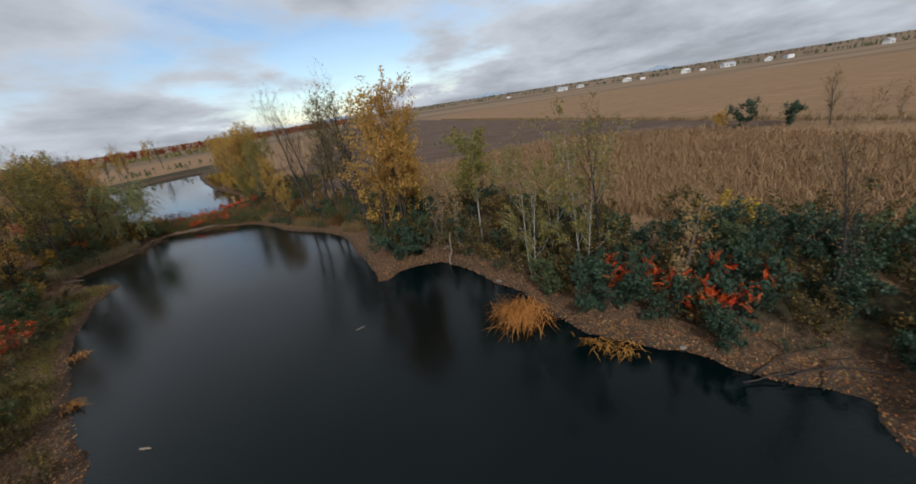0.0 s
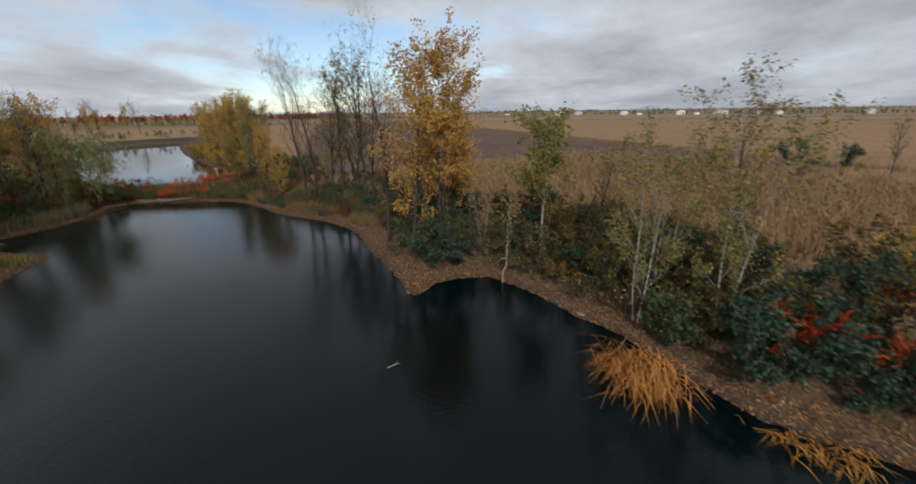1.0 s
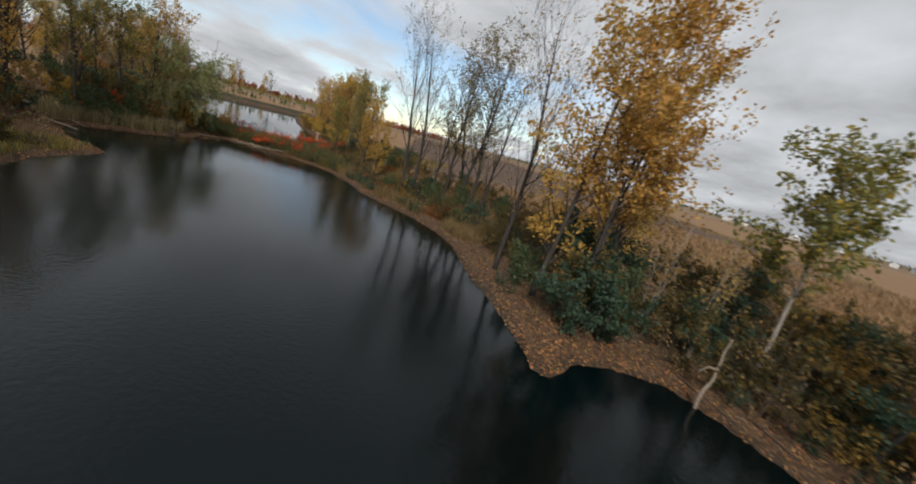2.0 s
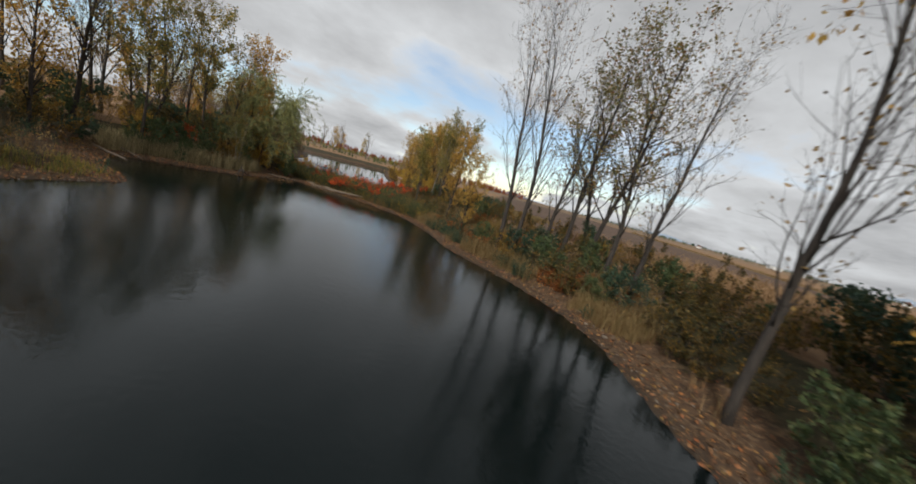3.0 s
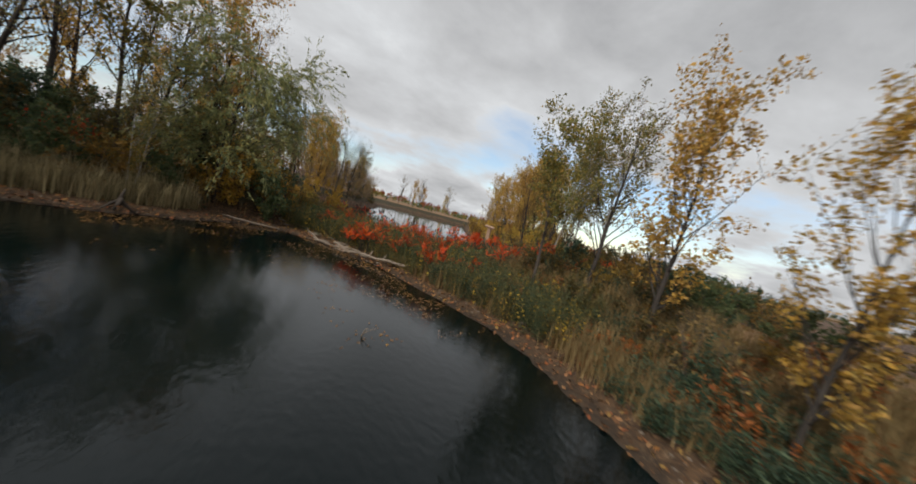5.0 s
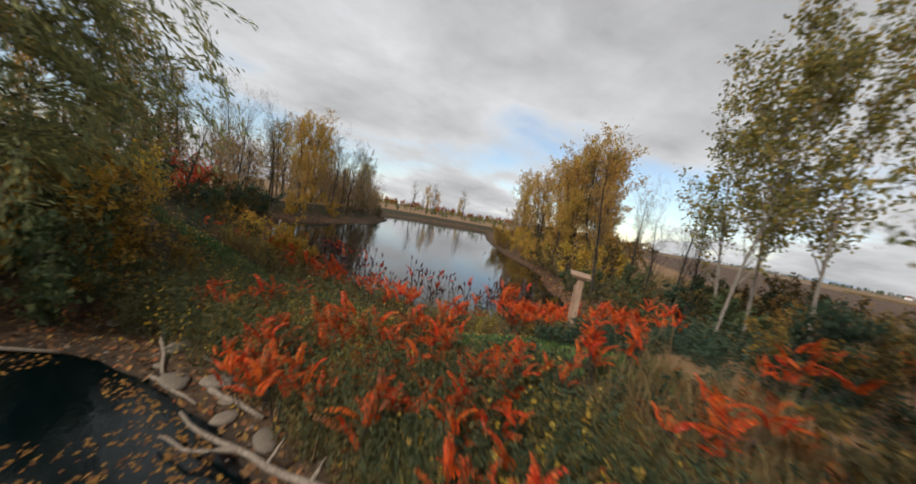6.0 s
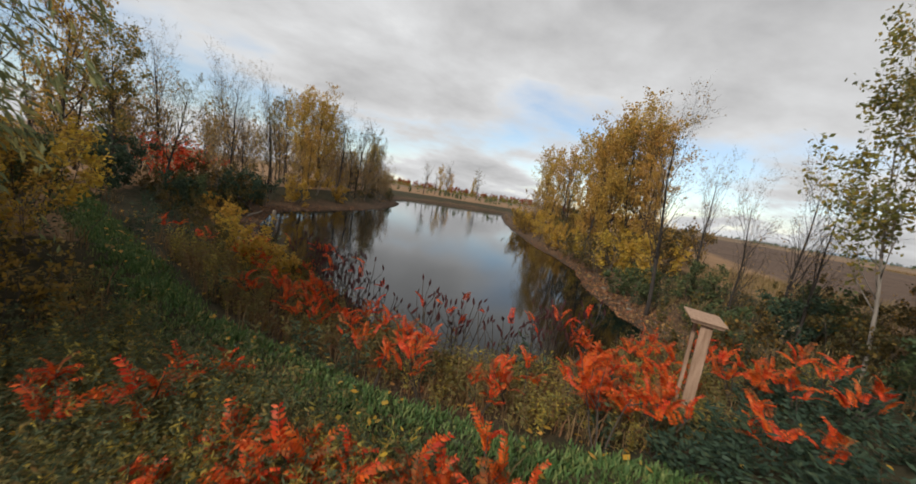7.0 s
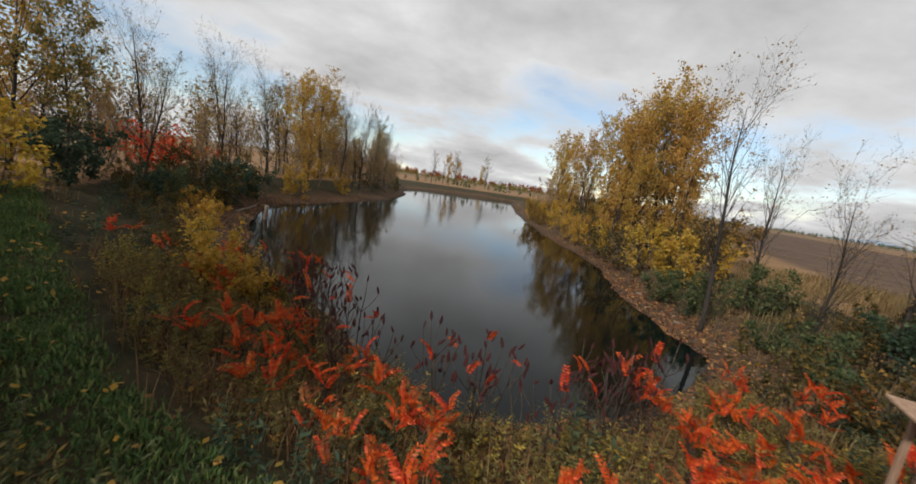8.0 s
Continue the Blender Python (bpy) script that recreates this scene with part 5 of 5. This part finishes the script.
sx, sy = -34.05, 52.65
sz = land_at(sx, sy)
stand = thing("wooden_stand", (sx, sy, sz), "weathered wooden stand with a slanting board roof among the sumac", "stand", turn=28)
top = 2.82 - sz
part("roof_board", box_mesh("roof_board", (0.56, 0.46, 0.03), wood_board), stand, "", pose(0, 0, top, 10, 5, 0))
part("roof_batten", box_mesh("roof_batten", (0.50, 0.04, 0.05), wood_board), stand, "", pose(0, -0.17, top - 0.075, 10, 5, 0))
part("front_panel", box_mesh("front_panel", (0.18, 0.03, top - 0.42), wood_board), stand, "", pose(0.02, -0.105, (top + 0.26) / 2, 0, 0, 0))
for px_, py_ in ((0.02, -0.062), (-0.08, 0.1), (0.12, 0.1)):
    part("leg", box_mesh("leg", (0.05, 0.05, top + 0.1), wood_board), stand, "", pose(px_, py_, top / 2 - 0.08, 0, 0, 0))


# ---------------------------------------------------------------- ditch, farms, far woods
for k, (x, y, s, kind) in enumerate([(49.5, 55.5, 1.5, bush_teal), (52.3, 50.5, 1.35, bush_teal), (47.3, 57.5, 1.0, bush_gold), (55.2, 46.5, 1.0, bush_bare), (54.4, 48.6, 0.9, bush_bare), (51.0, 53.0, 1.3, bush_bare)]):
    plant(kind[k % len(kind)], x, y, s, 80 * k)
plant(sparse[0], 55.0, 46.6, 0.52, 0)
for k in range(7):
    plant(saplings[k % 3], 57 + k * 1.1, 43.5 - 2.6 * k, 0.95, 50 * k)
x = gen.uniform(-8, 62, 900)
y = (74.7 - x) / 0.337 + gen.normal(0, 1.6, 900) + 2
blades("ditch_grass", x, y, land(x, y), 0.9, 0.03, dry_grass, "rough dark grass along the ditch", "grass", 0.4, 9, 0.5)


def plain_material(name, colour, rough=0.7):
    m, t, b = material(name)
    n = node(t, "ShaderNodeTexNoise", Scale=0.6, Detail=5.0)
    co = t.nodes.new("ShaderNodeTexCoord")
    link(t, co.outputs["Object"], n.inputs["Vector"])
    link(t, ramp(t, n.outputs["Fac"], [(0.3, tuple(c * 0.85 for c in colour)), (0.7, colour)]), b.inputs["Base Color"])
    b.inputs["Roughness"].default_value = rough
    return m


wall_white, roof_grey, roof_red, glass_dark = (plain_material("wall_white", (0.78, 0.77, 0.74)), plain_material("roof_grey", (0.42, 0.43, 0.45), 0.5),
                                               plain_material("roof_red", (0.20, 0.08, 0.06)), plain_material("glass_dark", (0.03, 0.035, 0.04), 0.2))


def farmhouse(x, y, w, d, h, turn, roof, name="farm_house", label="small white farmhouse far across the fields"):
    home = thing(name, (x, y, land_at(x, y) - 0.1), label, "house", "farms on the skyline", turn)
    part("wall", box_mesh("wall", (w, d, h), wall_white, 0), home, "", pose(0, 0, h / 2))
    bm = bmesh.new()
    e, rh = 0.5, d * 0.32
    vs = [bm.verts.new(p) for p in ((-w / 2 - e, -d / 2 - e, 0), (w / 2 + e, -d / 2 - e, 0), (w / 2 + e, d / 2 + e, 0), (-w / 2 - e, d / 2 + e, 0), (-w / 2 - e, 0, rh), (w / 2 + e, 0, rh))]
    for f in ((0, 1, 5, 4), (2, 3, 4, 5), (0, 4, 3), (1, 2, 5), (3, 2, 1, 0)):
        bm.faces.new([vs[i] for i in f])
    me = bpy.data.meshes.new("roof")
    bm.to_mesh(me)
    bm.free()
    me.materials.append(roof)
    part("roof", me, home, "", pose(0, 0, h + 0.004))
    for k in range(3):
        part("window", box_mesh("window", (w * 0.12, 0.08, h * 0.3), glass_dark, 0), home, "", pose((k - 1) * w * 0.28, -d / 2 - 0.02, h * 0.55))
    part("door", box_mesh("door", (w * 0.1, 0.08, h * 0.6), glass_dark, 0), home, "", pose(w * 0.14, -d / 2 - 0.02, h * 0.3))


for k, (x, y, w, h) in enumerate([(164, 611, 22, 6), (240, 556, 20, 5), (258, 548, 12, 5), (205, 655, 14, 5), (300, 520, 24, 6), (318, 515, 12, 5), (340, 500, 26, 6), (372, 478, 14, 5), (388, 470, 22, 7), (452, 425, 12, 6), (560, 340, 24, 6), (95, 720, 14, 5)]):
    barn = w > 18
    farmhouse(x, y, w * 0.72, 6, h * 0.62, 20 + 25 * (k % 3), (roof_grey, wall_white, roof_red)[k % 3], "barn" if barn else "farm_house", "long pale farm shed far across the fields" if barn else "small white farmhouse far across the fields")


def far_wood(name, line, count, height, mat, label, seed):
    """A belt of small crowns built from leaf clumps, far off."""
    rng = np.random.default_rng(seed)
    pts = []
    for k in range(count):
        i = rng.uniform(0, len(line) - 1.001)
        a, b = line[int(i)], line[int(i) + 1]
        f = i - int(i)
        x_, y_ = a[0] + (b[0] - a[0]) * f + rng.normal(0, 8), a[1] + (b[1] - a[1]) * f + rng.normal(0, 8)
        h = height * rng.uniform(0.55, 1.1)
        for q in range(26):
            u = rng.uniform(0.05, 1) ** 0.8
            r = h * 0.33 * math.sin(math.pi * min(0.95, 0.2 + 0.75 * u))
            w = rng.uniform(0, 6.28)
            pts.append((x_ + math.cos(w) * r * rng.uniform(0.2, 1), y_ + math.sin(w) * r * rng.uniform(0.2, 1), 1.7 + h * u))
    me = leaf_mesh(name, pts, height * 0.20, mat, rng, None, 0.8)
    tagged(new(name, me), label, "woods", kind="stuff")


far_wood("far_wood", [(-620, 330), (-480, 460), (-330, 560), (-190, 640)], 420, 10, leaf_rust, "rust-brown autumn wood on the skyline", 3)
far_wood("far_wood", [(-420, 290), (-300, 330), (-215, 345)], 200, 4.5, leaf_olive, "pale brown hedge beyond the far pond", 4)
far_wood("far_hedge", [(-100, 900), (120, 790), (300, 600), (480, 470), (700, 330), (900, 150)], 420, 5, leaf_green, "dark tree belt among the farms", 5)
far_wood("far_hedge", [(-300, 1500), (200, 1500), (800, 1250), (1300, 800), (1600, 200)], 520, 9, leaf_teal, "bluish tree belt on the horizon", 6)
far_wood("far_wood", [(-128, 124), (-136, 140), (-128, 150), (-118, 160)], 30, 2.6, leaf_green, "low green scrub at the end of the far pond", 7)


def hill(x, y, w, h):
    bm = bmesh.new()
    n = 24
    top = [bm.verts.new((x + (i / n - 0.5) * w, y + abs(i / n - 0.5) * 100, h * math.exp(-((i / n - 0.5) * 4.4) ** 2) * (1 + 0.25 * noise.noise((i * 0.5, x, 0))))) for i in range(n + 1)]
    low = [bm.verts.new((v_.co.x, v_.co.y - 60, -20)) for v_ in top]
    back_ = [bm.verts.new((v_.co.x, v_.co.y + 400, -20)) for v_ in top]
    for i in range(n):
        bm.faces.new((low[i], low[i + 1], top[i + 1], top[i]))
        bm.faces.new((top[i], top[i + 1], back_[i + 1], back_[i]))
    me = bpy.data.meshes.new("backdrop")
    bm.to_mesh(me)
    bm.free()
    me.materials.append(hill_haze_blue)
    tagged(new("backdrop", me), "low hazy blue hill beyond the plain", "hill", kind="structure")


# the haze of distance is put into the hills' pale blue colour
hill_haze_blue = plain_material("hill_haze_blue", (0.30, 0.36, 0.44), 1.0)
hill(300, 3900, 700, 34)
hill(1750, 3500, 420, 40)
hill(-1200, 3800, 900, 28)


for root in PARK:
    for o in (*root.children_recursive, root):
        bpy.data.objects.remove(o)
